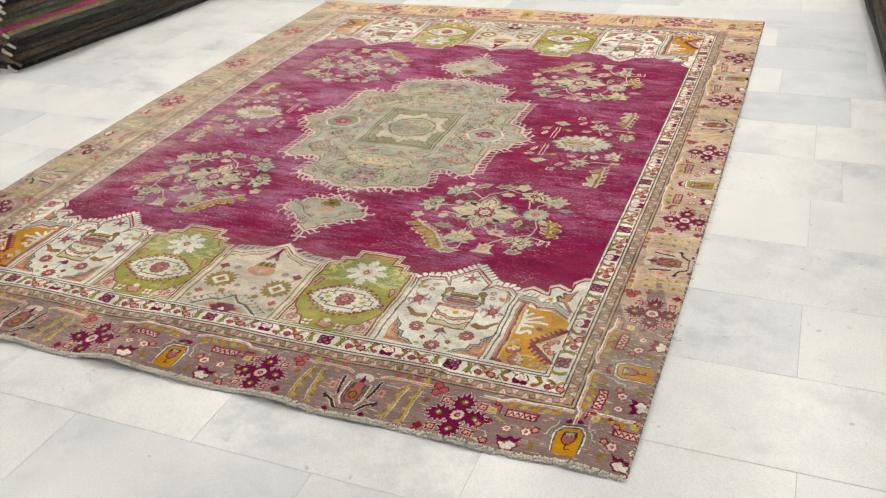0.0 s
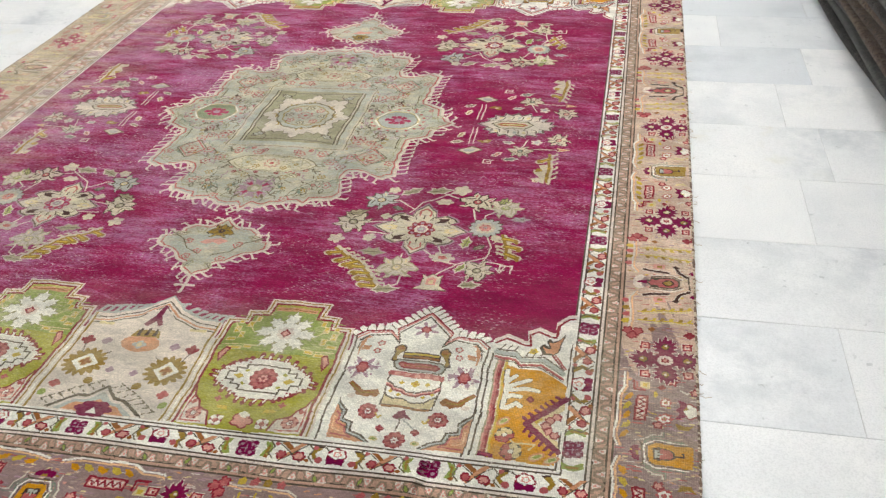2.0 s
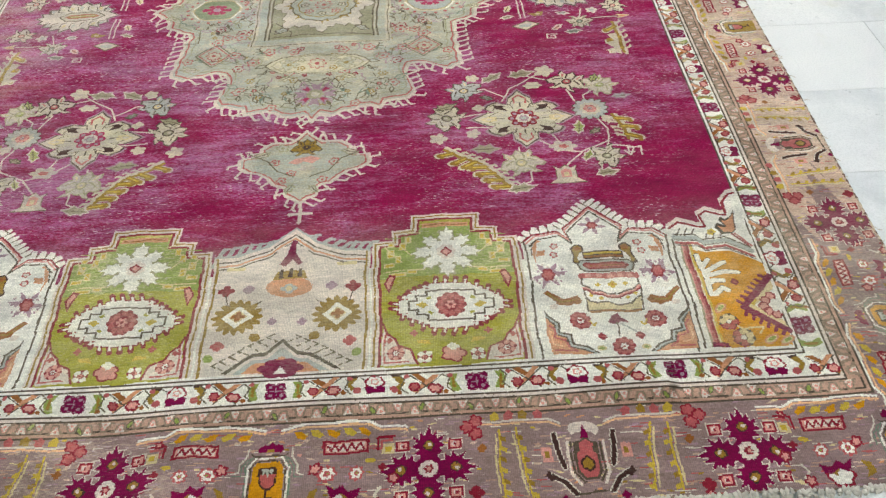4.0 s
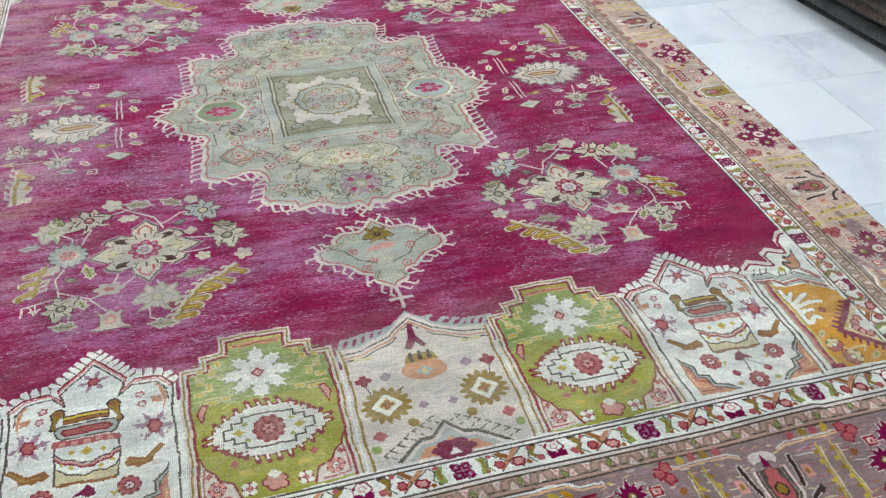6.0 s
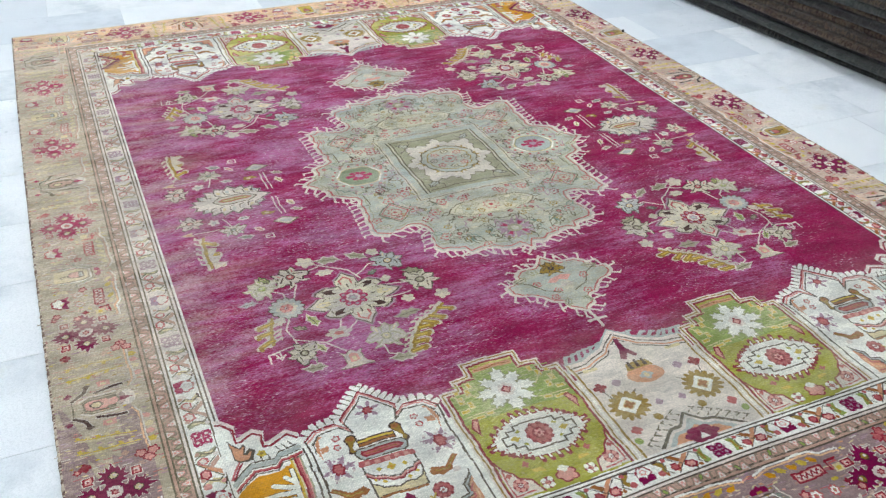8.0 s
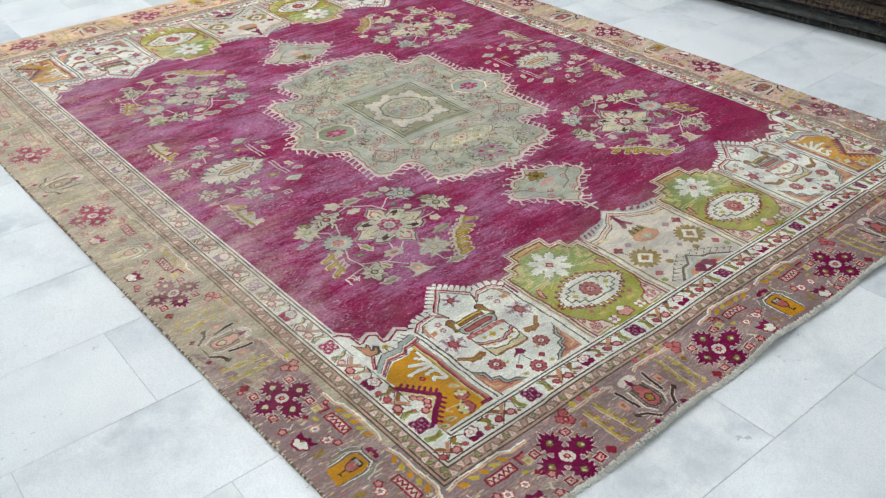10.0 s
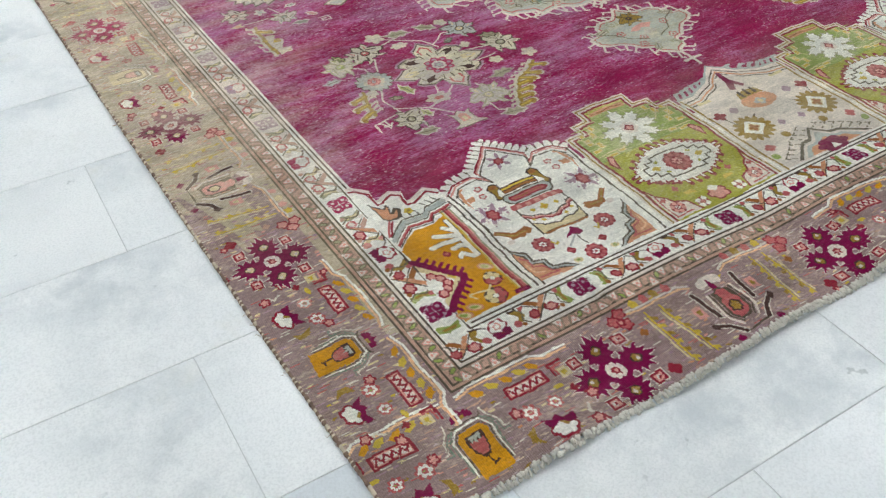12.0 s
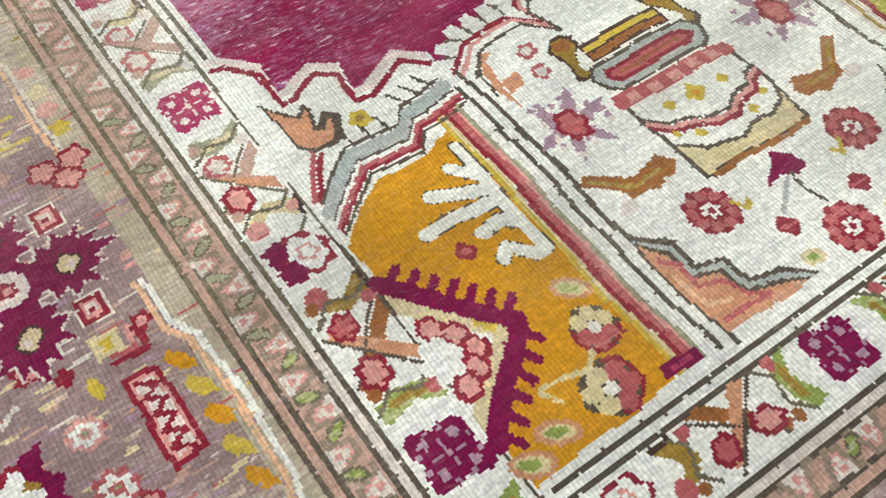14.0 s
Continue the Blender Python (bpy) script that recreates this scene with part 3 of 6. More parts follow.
def vase(p):
    p.ell("blush", 0, 6.6, 2.9, 1.8)
    p.ell("near", 0, 5.2, 2.2, 1.0)
    for side in (1, -1):
        q = p.sub(0, 0, 0, side)
        # dark posts and bent arms, each with a pale outline
        q.line("hook", 1.25, (4.5, -0.6), (5.5, 5.9))
        q.line("umber", 0.85, (4.5, -0.6), (5.5, 5.9))
        q.line("hook", 1.3, (3.2, -5.8), (5.0, -3.4), (7.2, -2.3))
        q.line("umber", 0.85, (3.2, -5.8), (5.0, -3.4), (7.2, -2.3))
        q.poly("umber", (6.4, -2.6), (7.6, -1.2), (8.2, -2.4), (7.2, -3.4))
        q.line("line", 0.5, (2.6, 4.0), (2.9, -1.8), (1.6, -3.9))
        q.line("blush", 0.5, (3.2, 4.0), (3.5, -2.0), (2.2, -4.3))
        q.rect("pink", 6.2, 0.4, 8.2, 3.4)
        q.rect("ochre", 6.7, 1.2, 7.6, 2.5)
        # ladders of yellow leaves
        for x, lean in ((11.6, 0.10), (15.8, -0.02)):
            q.line("yellow", 0.45, (x - 6.2 * lean, -6.2), (x + 7.4 * lean, 7.4))
            q.line("cream", 0.4, (x + 0.7 - 5.4 * lean, -5.4), (x + 0.7 + 6.2 * lean, 6.2))
            for i in range(6):
                y = 6.2 - 2.2 * i
                q.poly("yellow" if i % 2 else "ochre", (x - 0.1 + y * lean, y), (x - 1.2 + y * lean, y - 0.5), (x - 1.1 + y * lean, y - 1.4), (x - 0.1 + y * lean, y - 1.0))
        for dy, dye in ((0.0, "peach"), (0.6, "hook")):
            q.line(dye, 0.42, (4.2, 7.4 + dy), (6.4, 8.6 + dy), (19.0, 8.5 + dy))
        for x, dye in ((8.2, "rose"), (11.2, "ochre"), (13.8, "rose"), (16.4, "yellow")):
            q.poly(dye, (x - 0.8, 9.4), (x - 0.9, 10.6), (x, 11.4), (x + 0.9, 10.6), (x + 0.7, 9.4))
        for x, y in ((20.2, 6.8), (21.8, 8.4), (20.0, 9.4)):
            q.rose("red", x, y, 1.5, 5, 0.3)
            q.rose("rose", x, y, 1.1, 5, 0.3)
        q.rose("rust", 19.0, 3.6, 0.9, 4, 0.3)
        q.rose("plum", 5.2, -6.8, 0.9, 4, 0.3)
        q.rose("red", 20.6, -5.4, 1.4, 4, 0.3)
    p.poly("line", (-2.2, 3.9), (-1.0, 4.2), (0, 5.6), (1.0, 4.2), (2.2, 3.9), (2.4, -1.9), (1.3, -3.6), (-1.3, -3.6), (-2.4, -1.9))
    p.poly("rose", (-1.3, 3.7), (0, 4.6), (1.3, 3.7), (1.1, 2.2), (1.8, 1.5), (1.9, -1.8), (1.0, -3.1), (-1.0, -3.1), (-1.9, -1.8), (-1.8, 1.5), (-1.1, 2.2))
    p.poly("umber", (0, 1.2), (1.3, 0.2), (1.3, -1.2), (0, -2.2), (-1.3, -1.2), (-1.3, 0.2))
    p.poly("ochre", (0, 0.8), (0.9, 0), (0.9, -1.0), (0, -1.7), (-0.9, -1.0), (-0.9, 0))
    p.poly("plum", (-0.8, 4.8), (-0.5, 6.4), (0, 7.8), (0.5, 6.4), (0.8, 4.8))
    p.line("line", 0.5, (-3.0, -6.0), (3.0, -6.0))


def along(centres, place, size):
    for i, c in enumerate(centres):
        (gold_box, flower_cross, vase, flower_cross)[i % 4](place(c, size))


EAST_ROW = [0.363 + 0.2848 * i for i in range(11)]
along([0.284 * i for i in range(5)], lambda c, k: Pen(c, 0.078, 0, 1, k, 0), 0.98)
along([-0.284 * i for i in range(5)], lambda c, k: Pen(c, 0.078, 0, 1, k, 0), 0.98)
along([0.284 * i for i in range(5)], lambda c, k: Pen(c, 3.452, 180, 1, k, 0), 0.98)
along([-0.284 * i for i in range(5)], lambda c, k: Pen(c, 3.452, 180, 1, k, 0), 0.98)
along(EAST_ROW, lambda c, k: Pen(1.222, c, 90, 1, k, 0), 0.94)
along(EAST_ROW, lambda c, k: Pen(-1.230, c, -90, 1, k, 0), 0.95)


# ---- guard stripe: a running vine
def guard_run(p, length, buds):
    n = 2 * round(length / 7.0)
    step = length / n
    for i in range(n):
        x, y = i * step, 1.15 if i % 2 else -1.15
        # pale lozenges stand in the bends of the vine, a green bud lies across each leg of it
        p.poly("pink", (x + 0.04 * step, y * 1.15), (x + 0.5 * step, -y * 0.9), (x + 0.96 * step, y * 1.15))
        p.poly("blush", (x + 0.2 * step, y * 1.15), (x + 0.5 * step, -y * 0.45), (x + 0.8 * step, y * 1.15))
        p.ell("pink", x + 0.5 * step, y * 0.6, 0.35)
    for i in range(n):
        x, y = i * step, 1.15 if i % 2 else -1.15
        p.line("vine", 0.5 if buds else 0.8, (x, y), (x + 0.16 * step, y), (x + 0.34 * step, -y * 0.8), (x + 0.66 * step, -y * 0.8), (x + 0.84 * step, y), (x + step, y))
        if buds and i % buds == 0 and x < 60 * (1 if buds == 1 else 5):
            q = p.sub(x, y * 0.3, 62 if i % 2 else -62)
            q.ell("grey_line", 0, 0, 1.1, 0.6)
            q.ell("moss", 0, 0, 0.85, 0.36)


guard_run(Pen(GO[0] + 0.025, 0.2065, 0, 1, 0.86, 1), 254.6, 3)
guard_run(Pen(GO[0] + 0.025, 3.3215, 0, 1, 0.86, 1), 254.6, 0)
guard_run(Pen(-1.0930, 0.222, 90, 1, 0.9, 1), 342, 1)
guard_run(Pen(1.0965, 0.222, 90, 1, 0.86, 1), 358, 0)


# ---- floral stripe
def quatrefoil(p):
    for i in range(4):
        q = p.sub(0, 0, 90 * i)
        q.rose("plum", 1.15, 1.15, 1.35, 4, 0.16, phase=0.785)
        q.rect("plum", 0, -0.3, 1.9, 0.3)
        q.ell("lilac", 1.2, 1.2, 0.42)
        q.ell("lilac", 1.95, 0.62, 0.2)
        q.ell("lilac", 0.62, 1.95, 0.2)
        q.line("lilac", 0.22, (0.5, 0.0), (1.2, 0.0))
    p.ell("lilac", 0, 0, 0.3)
    for s in (1, -1):
        q = p.sub(0, 0, 0, s)
        q.poly("moss", (3.6, -2.2), (5.2, -2.5), (6.0, -0.5), (5.6, 2.0), (3.6, 2.4), (4.6, 0.4))
        q.poly("ochre", (4.7, -1.6), (5.4, -1.2), (5.3, 1.2), (4.7, 1.6))


def tulip(p):
    p.rose("red", 0, 0.3, 2.35, 7, 0.14, 2.2)
    p.rose("ivory", 0, 0.35, 1.9, 6, 0.2, 1.75)
    p.rose("pink", 0, 0.6, 1.0, 5, 0.3)
    p.rose("ivory", 0, 0.6, 0.6, 5, 0.3)
    for x in (-1.2, 1.2):
        p.poly("plum", (x - 1.1, -0.7), (x, -0.4), (x + 1.1, -0.9), (x + 0.7, -2.4), (x - 0.7, -2.5))
    p.rect("plum", -0.6, -2.3, 0.6, -1.5)
    p.line("line", 0.4, (-2.2, 1.4), (-3.2, 2.2))
    for s in (1, -1):
        q = p.sub(0, 0, 0, s)
        q.poly("ochre", (3.5, 2.2), (5.4, 2.4), (6.4, 0.2), (5.2, -1.6), (4.2, -1.0), (5.2, 0.2))
        q.poly("umber", (3.4, 2.5), (5.6, 2.7), (5.4, 2.2), (3.6, 2.0))
        q.ell("rose", 4.0, -1.4, 0.9)


def crossed_leaf(p):
    p.poly("rust", (-3.2, 2.5), (-1.6, 2.7), (3.4, -2.0), (2.6, -2.8))
    p.poly("salmon", (3.0, 2.5), (1.6, 2.6), (-2.8, -2.0), (-2.0, -2.7))
    p.line("line", 0.35, (-3.4, 2.2), (2.4, -2.8))
    p.line("line", 0.35, (3.3, 2.3), (-2.4, -2.8))
    p.rose("red", 1.8, -1.2, 1.7, 6, 0.2, 1.4)
    p.rose("pink", 1.8, -1.2, 1.2, 6, 0.3, 0.9)
    p.rose("red", -2.4, -0.9, 1.3, 6, 0.2)
    p.rose("rose", -2.4, -0.9, 0.9, 6, 0.3)


def stripe(cells, place, odd):
    for i, c in enumerate(cells):
        p = place(c)
        (quatrefoil if i % 2 == odd else tulip)(p)
    for a, b in zip(cells, cells[1:]):
        crossed_leaf(place((a + b) / 2))
        for k in (0.28, 0.72):
            q = place(a + (b - a) * k)
            q.line("grey_line", 0.34, (-1.0, 2.4), (0.2, 1.2), (-0.6, -1.0), (0.8, -2.4))
            q.ell("rose", 0.6, 2.0, 0.6)
            q.ell("rust", -0.8, -2.1, 0.55)


ROW = [-0.004 + 0.1925 * i for i in range(-5, 6)]
stripe(ROW, lambda c: Pen(c, 0.2620, 0, 1, 0.9, 2), 1)
stripe(ROW, lambda c: Pen(c, 3.2655, 180, 1, 0.9, 2), 1)
for c, v, t in ((1.050, 0.258, 0), (-1.045, 0.258, 0), (1.050, 3.271, 180), (-1.045, 3.271, 180)):
    crossed_leaf(Pen(c, v, t, 1, 0.84, 2))
COLUMN = [0.357 + 0.1867 * i for i in range(16)]
stripe(COLUMN, lambda c: Pen(1.044, c, 90, 1, 0.93, 2), 0)
stripe(COLUMN, lambda c: Pen(-1.036, c, -90, 1, 0.97, 2), 0)


# ---- end panels
def green_panel(p):
    out = mirrored([(16.2, 0), (16.2, 35.6), (12.1, 35.6), (12.1, 39.0), (7.9, 39.0), (7.9, 43.6)])
    p.poly("blush", *out)
    p.poly("ochre", *mirrored([(15.7, 0), (15.7, 35.1), (11.6, 35.1), (11.6, 38.5), (7.4, 38.5), (7.4, 43.1)]))
    p.poly("blush", *mirrored([(15.3, 0), (15.3, 34.7), (11.2, 34.7), (11.2, 38.1), (7.0, 38.1), (7.0, 42.7)]))
    p.poly("red", *mirrored([(14.7, 0), (14.7, 34.2), (10.7, 34.2), (10.7, 37.5), (6.5, 37.5), (6.5, 42.1)]))
    p.poly("lime", *mirrored([(14.1, 0), (14.1, 33.6), (10.1, 33.6), (10.1, 36.9), (5.9, 36.9), (5.9, 41.5)]))
    p.poly("moss", (-14.1, 24), (14.1, 24), (14.1, 33.6), (10.1, 33.6), (10.1, 36.9), (5.9, 36.9), (5.9, 39.5), (-5.9, 39.5), (-5.9, 36.9), (-10.1, 36.9), (-10.1, 33.6), (-14.1, 33.6))
    p.rect("salmon", -5.4, 39.2, 5.4, 40.6)
    p.line("rust", 0.35, (-4.8, 39.9), (-1.5, 40.2), (1.5, 39.6), (4.8, 39.9))
    for y in (26.4, 27.4, 36.4):
        p.line("moss", 0.3, (-13.6, y), (13.6, y))
    for s in (1, -1):
        q = p.sub(0, 0, 0, s)
        for x, y, w, h in ((12, 31.4, 0.5, 1.0), (9.6, 33.6, 0.45, 0.9), (12.4, 27.9, 0.9, 0.35), (10.2, 29.4, 0.4, 0.9), (10.6, 24.8, 1.5, 0.3), (7.4, 25.4, 0.8, 0.3), (12.2, 34.2, 0.4, 0.4), (8.4, 35.6, 0.4, 0.7)):
            q.rect("cream", x - w - 0.3, y - h - 0.3, x + w + 0.3, y + h + 0.3)
            q.rect("yellow", x - w, y - h, x + w, y + h)
        q.line("cream", 0.36, (4.5, 26.0), (13.4, 26.0))
        for x, y, dx, dy in ((11.0, 30.2, 1.6, 1.6), (8.6, 32.0, 1.2, 1.4), (12.6, 32.6, 0.9, 1.2), (7.0, 37.6, 1.4, 0.2)):
            q.line("cream", 0.3, (x - dx, y - dy), (x + dx, y + dy))
        q.poly("red", (10.8, 24.6), (12.2, 25.2), (13.4, 22.6), (12.6, 19.6), (11.6, 21.8))
        q.poly("pink", (11.2, 24.2), (12.1, 24.6), (12.9, 22.6), (12.5, 20.6), (12.0, 22.2))
        # corner pieces: pale, with a fine red outline
        corner = [(14.0, 11.0), (13.2, 8.4), (11.4, 6.8), (10.6, 5.2), (8.0, 4.2), (6.6, 0.6)]
        q.poly("blush", (14.0, 0.4), *corner)
        q.line("red", 0.45, *corner)
        q.line("rose", 0.35, (13.4, 1.2), (13.4, 8.0))
        q.line("rose", 0.35, (8.4, 1.2), (13.4, 1.2))
        rosette(q, 11.0, 3.4, 1.8, "red", "pink", "ivory", 6)
        q.rose("rose", 12.5, 6.6, 0.7, 4, 0.3)
        rosette(q, 5.2, 2.4, 1.5, "red", "ivory", "pink", 4)
        q.poly("yellow", (4.2, 5.4), (6.8, 5.9), (7.0, 6.7), (4.6, 6.6))
        q.rose("rose", 7.6, 8.4, 0.9, 4, 0.4)
    # star
    for grow, dye in ((0.35, "sage"), (0.0, "ivory")):
        for t in range(0, 360, 45):
            k = 1.0 if t % 90 == 0 else 0.92
            g = grow
            p.sub(0.2, 31.1, t, 1, k).poly(dye, (-0.8 - g, 1.2), (-0.8 - g, 3.6 - g), (-1.7 - g, 4.6 - g), (-1.2 - g, 5.6), (-1.5 - g, 6.6 + g), (-0.5, 6.5 + g), (0, 7.9 + g), (0.5, 6.5 + g), (1.5 + g, 6.6 + g), (1.2 + g, 5.6), (1.7 + g, 4.6 - g), (0.8 + g, 3.6 - g), (0.8 + g, 1.2))
        p.ell(dye, 0.2, 31.1, 3.7 + grow)
    p.rose("blush", 0.2, 31.1, 2.3, 7, 0.2)
    p.poly("red", (0.2, 32.6), (1.7, 31.1), (0.2, 29.6), (-1.3, 31.1))
    p.poly("pink", (0.2, 32.0), (1.1, 31.1), (0.2, 30.2), (-0.7, 31.1))
    # cartouche with toothed edge
    q = p.sub(0.2, 15.5)
    def full(quarter):
        half = quarter + [(-x, y) for x, y in reversed(quarter)]
        return half + [(x, -y) for x, y in reversed(half)]

    body = full([(10.6, 0.0), (10.6, 1.5), (8.8, 1.5), (8.8, 3.0), (6.6, 3.0), (6.6, 4.4), (4.2, 4.4), (4.2, 5.7)])
    for w, ln, dye in ((1.15, 1.9, "red"), (0.5, 1.2, "ivory")):
        q.comb(dye, closed(body), -ln, 2.3, w, 0.25)
        q.line(dye, w, *closed(body))
    q.poly("ivory", *body)
    ring = full([(8.9, 0.0), (8.9, 1.2), (7.1, 1.2), (7.1, 2.6), (4.9, 2.6), (4.9, 4.0)])
    q.line("line", 0.55, *closed(ring))
    for s in (1, -1):
        q.poly("yellow", (s * 4.8, 0.1), (s * 6.0, 0.9), (s * 7.4, 0.1), (s * 6.0, -0.9))
        q.poly("lime", (s * 4.2, 2.6), (s * 5.2, 2.0), (s * 4.7, 1.5), (s * 3.9, 2.0))
        q.poly("lime", (s * 4.2, -2.6), (s * 5.2, -2.0), (s * 4.7, -1.5), (s * 3.9, -2.0))
    rosette(q, 0, 0, 3.4, "red", "rose", "pink", 10)
    # half flower at the foot
    p.rose("red", 0.4, 3.0, 2.7, 5, 0.25, 2.3)
    p.rose("pink", 0.4, 3.0, 2.3, 5, 0.3, 1.9)
    p.rose("ivory", 0.4, 4.8, 1.4, 4, 0.3, 1.0)


def urn_panel(p):
    edge = [(16.4, 0), (16.4, 33.2), (14.0, 36.6), (8.0, 37.4), (0, 45.6)]
    p.poly("ivory", *mirrored(edge))
    # ivory teeth along the gable, parted by thin dark joints
    rim_top = [(-x, y) for x, y in edge[1:]] + [(x, y) for x, y in reversed(edge[1:-1])]
    for (x1, y1), (x2, y2) in zip(rim_top, rim_top[1:]):
        d = math.hypot(x2 - x1, y2 - y1)
        tx, ty, n = (x2 - x1) / d, (y2 - y1) / d, max(1, round(d / 1.75))
        for i in range(n):
            a, b = (i + 0.1) * d / n, (i + 0.9) * d / n
            p.poly("ivory", (x1 + tx * a, y1 + ty * a), (x1 + tx * (a + 0.25) - ty * 1.2, y1 + ty * (a + 0.25) + tx * 1.2), (x1 + tx * (b - 0.25) - ty * 1.2, y1 + ty * (b - 0.25) + tx * 1.2), (x1 + tx * b, y1 + ty * b))
            p.line("grey_line", 0.3, (x1 + tx * i * d / n + ty * 1.1, y1 + ty * i * d / n - tx * 1.1), (x1 + tx * i * d / n - ty * 0.4, y1 + ty * i * d / n + tx * 0.4))
    gable = [(15.8, 33.0), (13.4, 35.4), (8.2, 35.8), (5.6, 33.0), (6.4, 36.6), (0, 43.4)]
    gable = gable + [(-x, y) for x, y in reversed(gable[:-1])]
    p.line("red", 0.5, *gable)
    p.line("pink", 0.45, *[(x * 0.965, y - 0.55) for x, y in gable])
    p.line("line", 0.48, *[(x * 0.925, y - 1.5) for x, y in gable])
    specks = random.Random(4)
    for s in (1, -1):
        q = p.sub(0, 0, 0, s)
        q.line("line", 0.62, (15.6, 0), (15.6, 33))
        # red hearts in a blurred grey-lilac star
        for t in (30, 80, 150, 205, 260, 330):
            q.sub(11.8, 22.4, t).poly("lilac", (-0.5, 1.2), (-0.55, 2.8), (0.1, 4.2), (0.5, 2.6), (0.5, 1.2))
        for _ in range(34):
            r, t = specks.uniform(1.2, 3.6), specks.uniform(0, 6.28)
            q.ell("lilac" if specks.random() < 0.6 else "blush", 11.8 + r * math.cos(t), 22.4 + r * math.sin(t), 0.3)
        q.rose("red", 11.8, 22.4, 1.5, 6, 0.2, 2.0)
        q.rose("rose", 11.8, 22.4, 1.0, 6, 0.2, 1.4)
        # a salmon twig and buds by the gable
        q.poly("salmon", (11.8, 33.2), (12.8, 32.6), (13.0, 31.4), (13.9, 28.6), (14.0, 26.0), (14.5, 28.8), (13.9, 31.6), (12.6, 33.6))
        q.poly("salmon", (13.4, 29.8), (11.4, 30.2), (11.8, 28.6), (13.8, 28.2))
        q.line("line", 0.34, (12.8, 33.8), (14.2, 31.4), (14.8, 28.6))
        for x, y in ((9.2, 31.2), (9.8, 28.6)):
            q.rose("rose", x, y, 1.0, 5, 0.3)
            q.ell("blush", x, y, 0.55)
    # the urn and what stands round it lie a little towards the long edge
    p = p.sub(1.0, 0)
    for s in (1, -1):
        q = p.sub(0, 0, 0, s)
        handle = [(5.8, 31.2), (4.8, 31.2), (3.9, 30.4), (4.0, 29.2), (4.9, 28.4), (5.9, 26.5), (5.6, 25.4), (6.5, 25.0), (7.2, 25.6), (6.5, 27.3), (6.6, 28.9), (6.9, 29.9)]
        q.poly("umber", *handle)
        q.poly("ochre", *[(5.45 + (x - 5.45) * 0.74, 28.2 + (y - 28.2) * 0.86) for x, y in handle])
        q.ell("rust", 5.3, 29.9, 0.9, 0.7)
        q.poly("rust", (6.6, 14.6), (7.6, 16.0), (9.0, 15.4), (10.4, 15.0), (13.8, 17.9), (14.5, 17.2), (12.0, 14.8), (11.6, 13.6), (10.2, 13.4), (9.2, 12.9), (8.4, 13.6), (7.4, 13.4))
        q.line("ochre", 0.4, (8.2, 14.6), (10.8, 14.2), (13.6, 17.0))
        rosette(q, 7.5, 9.1, 2.35, "red", "rose", "ivory", 9)
        q.rose("red", 3.9, 5.1, 1.0, 4, 0.25)
        q.line("rose", 0.3, (3.2, 5.1), (4.6, 5.1))
        q.line("yellow", 0.4, (5.6, 9.0), (5.0, 7.8), (4.4, 8.6))
        q.ell("cream", 4.4, 2.0, 1.0, 0.7)
        q.ell("moss", 4.4, 2.0, 0.5, 0.35)
        q.ell("blush", 12.4, 13.2, 0.9, 0.7)
        # stepped corner pieces
        out = [(14.6, 12.6), (14.1, 11.0), (11.9, 8.9), (12.0, 6.4), (9.8, 5.8), (9.6, 3.4), (7.1, 2.7), (4.9, 0.7), (14.6, 0.7)]
        for k, dye in ((0.0, "line"), (0.4, "sky"), (0.85, "line"), (1.2, "salmon")):
            q.poly(dye, *[(min(14.6, x + k * 1.05), max(0.7, y - k * 0.75)) for x, y in out])
        q.line("rose", 0.4, (14.0, 8.0), (13.0, 7.0), (13.2, 4.8), (11.2, 4.2), (10.8, 2.4), (9.4, 1.6), (14.0, 1.6))
        q.line("peach", 0.4, (14.0, 6.4), (13.9, 3.2), (12.2, 2.6))
    p = p.sub(0, 0)
    for t in range(20, 380, 60):
        p.sub(-1.0, 37.0, t).poly("lilac", (-0.3, 0.8), (-0.5, 2.2), (0, 3.2), (0.5, 2.2), (0.3, 0.8))
    p.rose("red", -1.0, 37.0, 1.3, 6, 0.25)
    p.rose("rose", -1.0, 37.0, 0.8, 6, 0.25)
    # the urn, from rim to foot
    p.rect("umber", -4.4, 26.6, 4.4, 28.9)
    p.rect("yellow", -4.1, 27.9, 4.1, 28.55)
    p.rect("rust", -4.1, 26.9, 4.1, 27.6)
    p.poly("line", (-5.2, 26.3), (5.2, 26.3), (6.4, 24.9), (5.9, 23.2), (5.0, 22.5), (-5.0, 22.5), (-5.9, 23.2), (-6.4, 24.9))
    p.poly("sky", (-5.0, 25.95), (5.0, 25.95), (6.0, 24.8), (5.5, 23.4), (4.8, 22.85), (-4.8, 22.85), (-5.5, 23.4), (-6.0, 24.8))
    p.poly("red", (-4.4, 25.4), (4.4, 25.4), (5.2, 24.5), (4.2, 23.4), (-4.2, 23.4), (-5.2, 24.5))
    p.poly("rose", (-4.0, 24.9), (4.0, 24.9), (4.5, 24.4), (3.8, 23.9), (-3.8, 23.9), (-4.5, 24.4))
    p.rect("rust", -3.6, 24.25, 3.8, 24.55)
    p.poly("rose", (-6.4, 22.2), (6.4, 22.4), (6.7, 21.4), (6.2, 20.6), (-6.2, 20.6), (-6.7, 21.2))
    for x in (-4.4, -2.2, 0.2, 2.6, 4.8):
        p.rect("pink", x - 0.7, 20.9, x + 0.5, 21.9)
    p.poly("line", (-6.2, 20.7), (6.2, 20.7), (5.8, 11.6), (-5.8, 11.6))
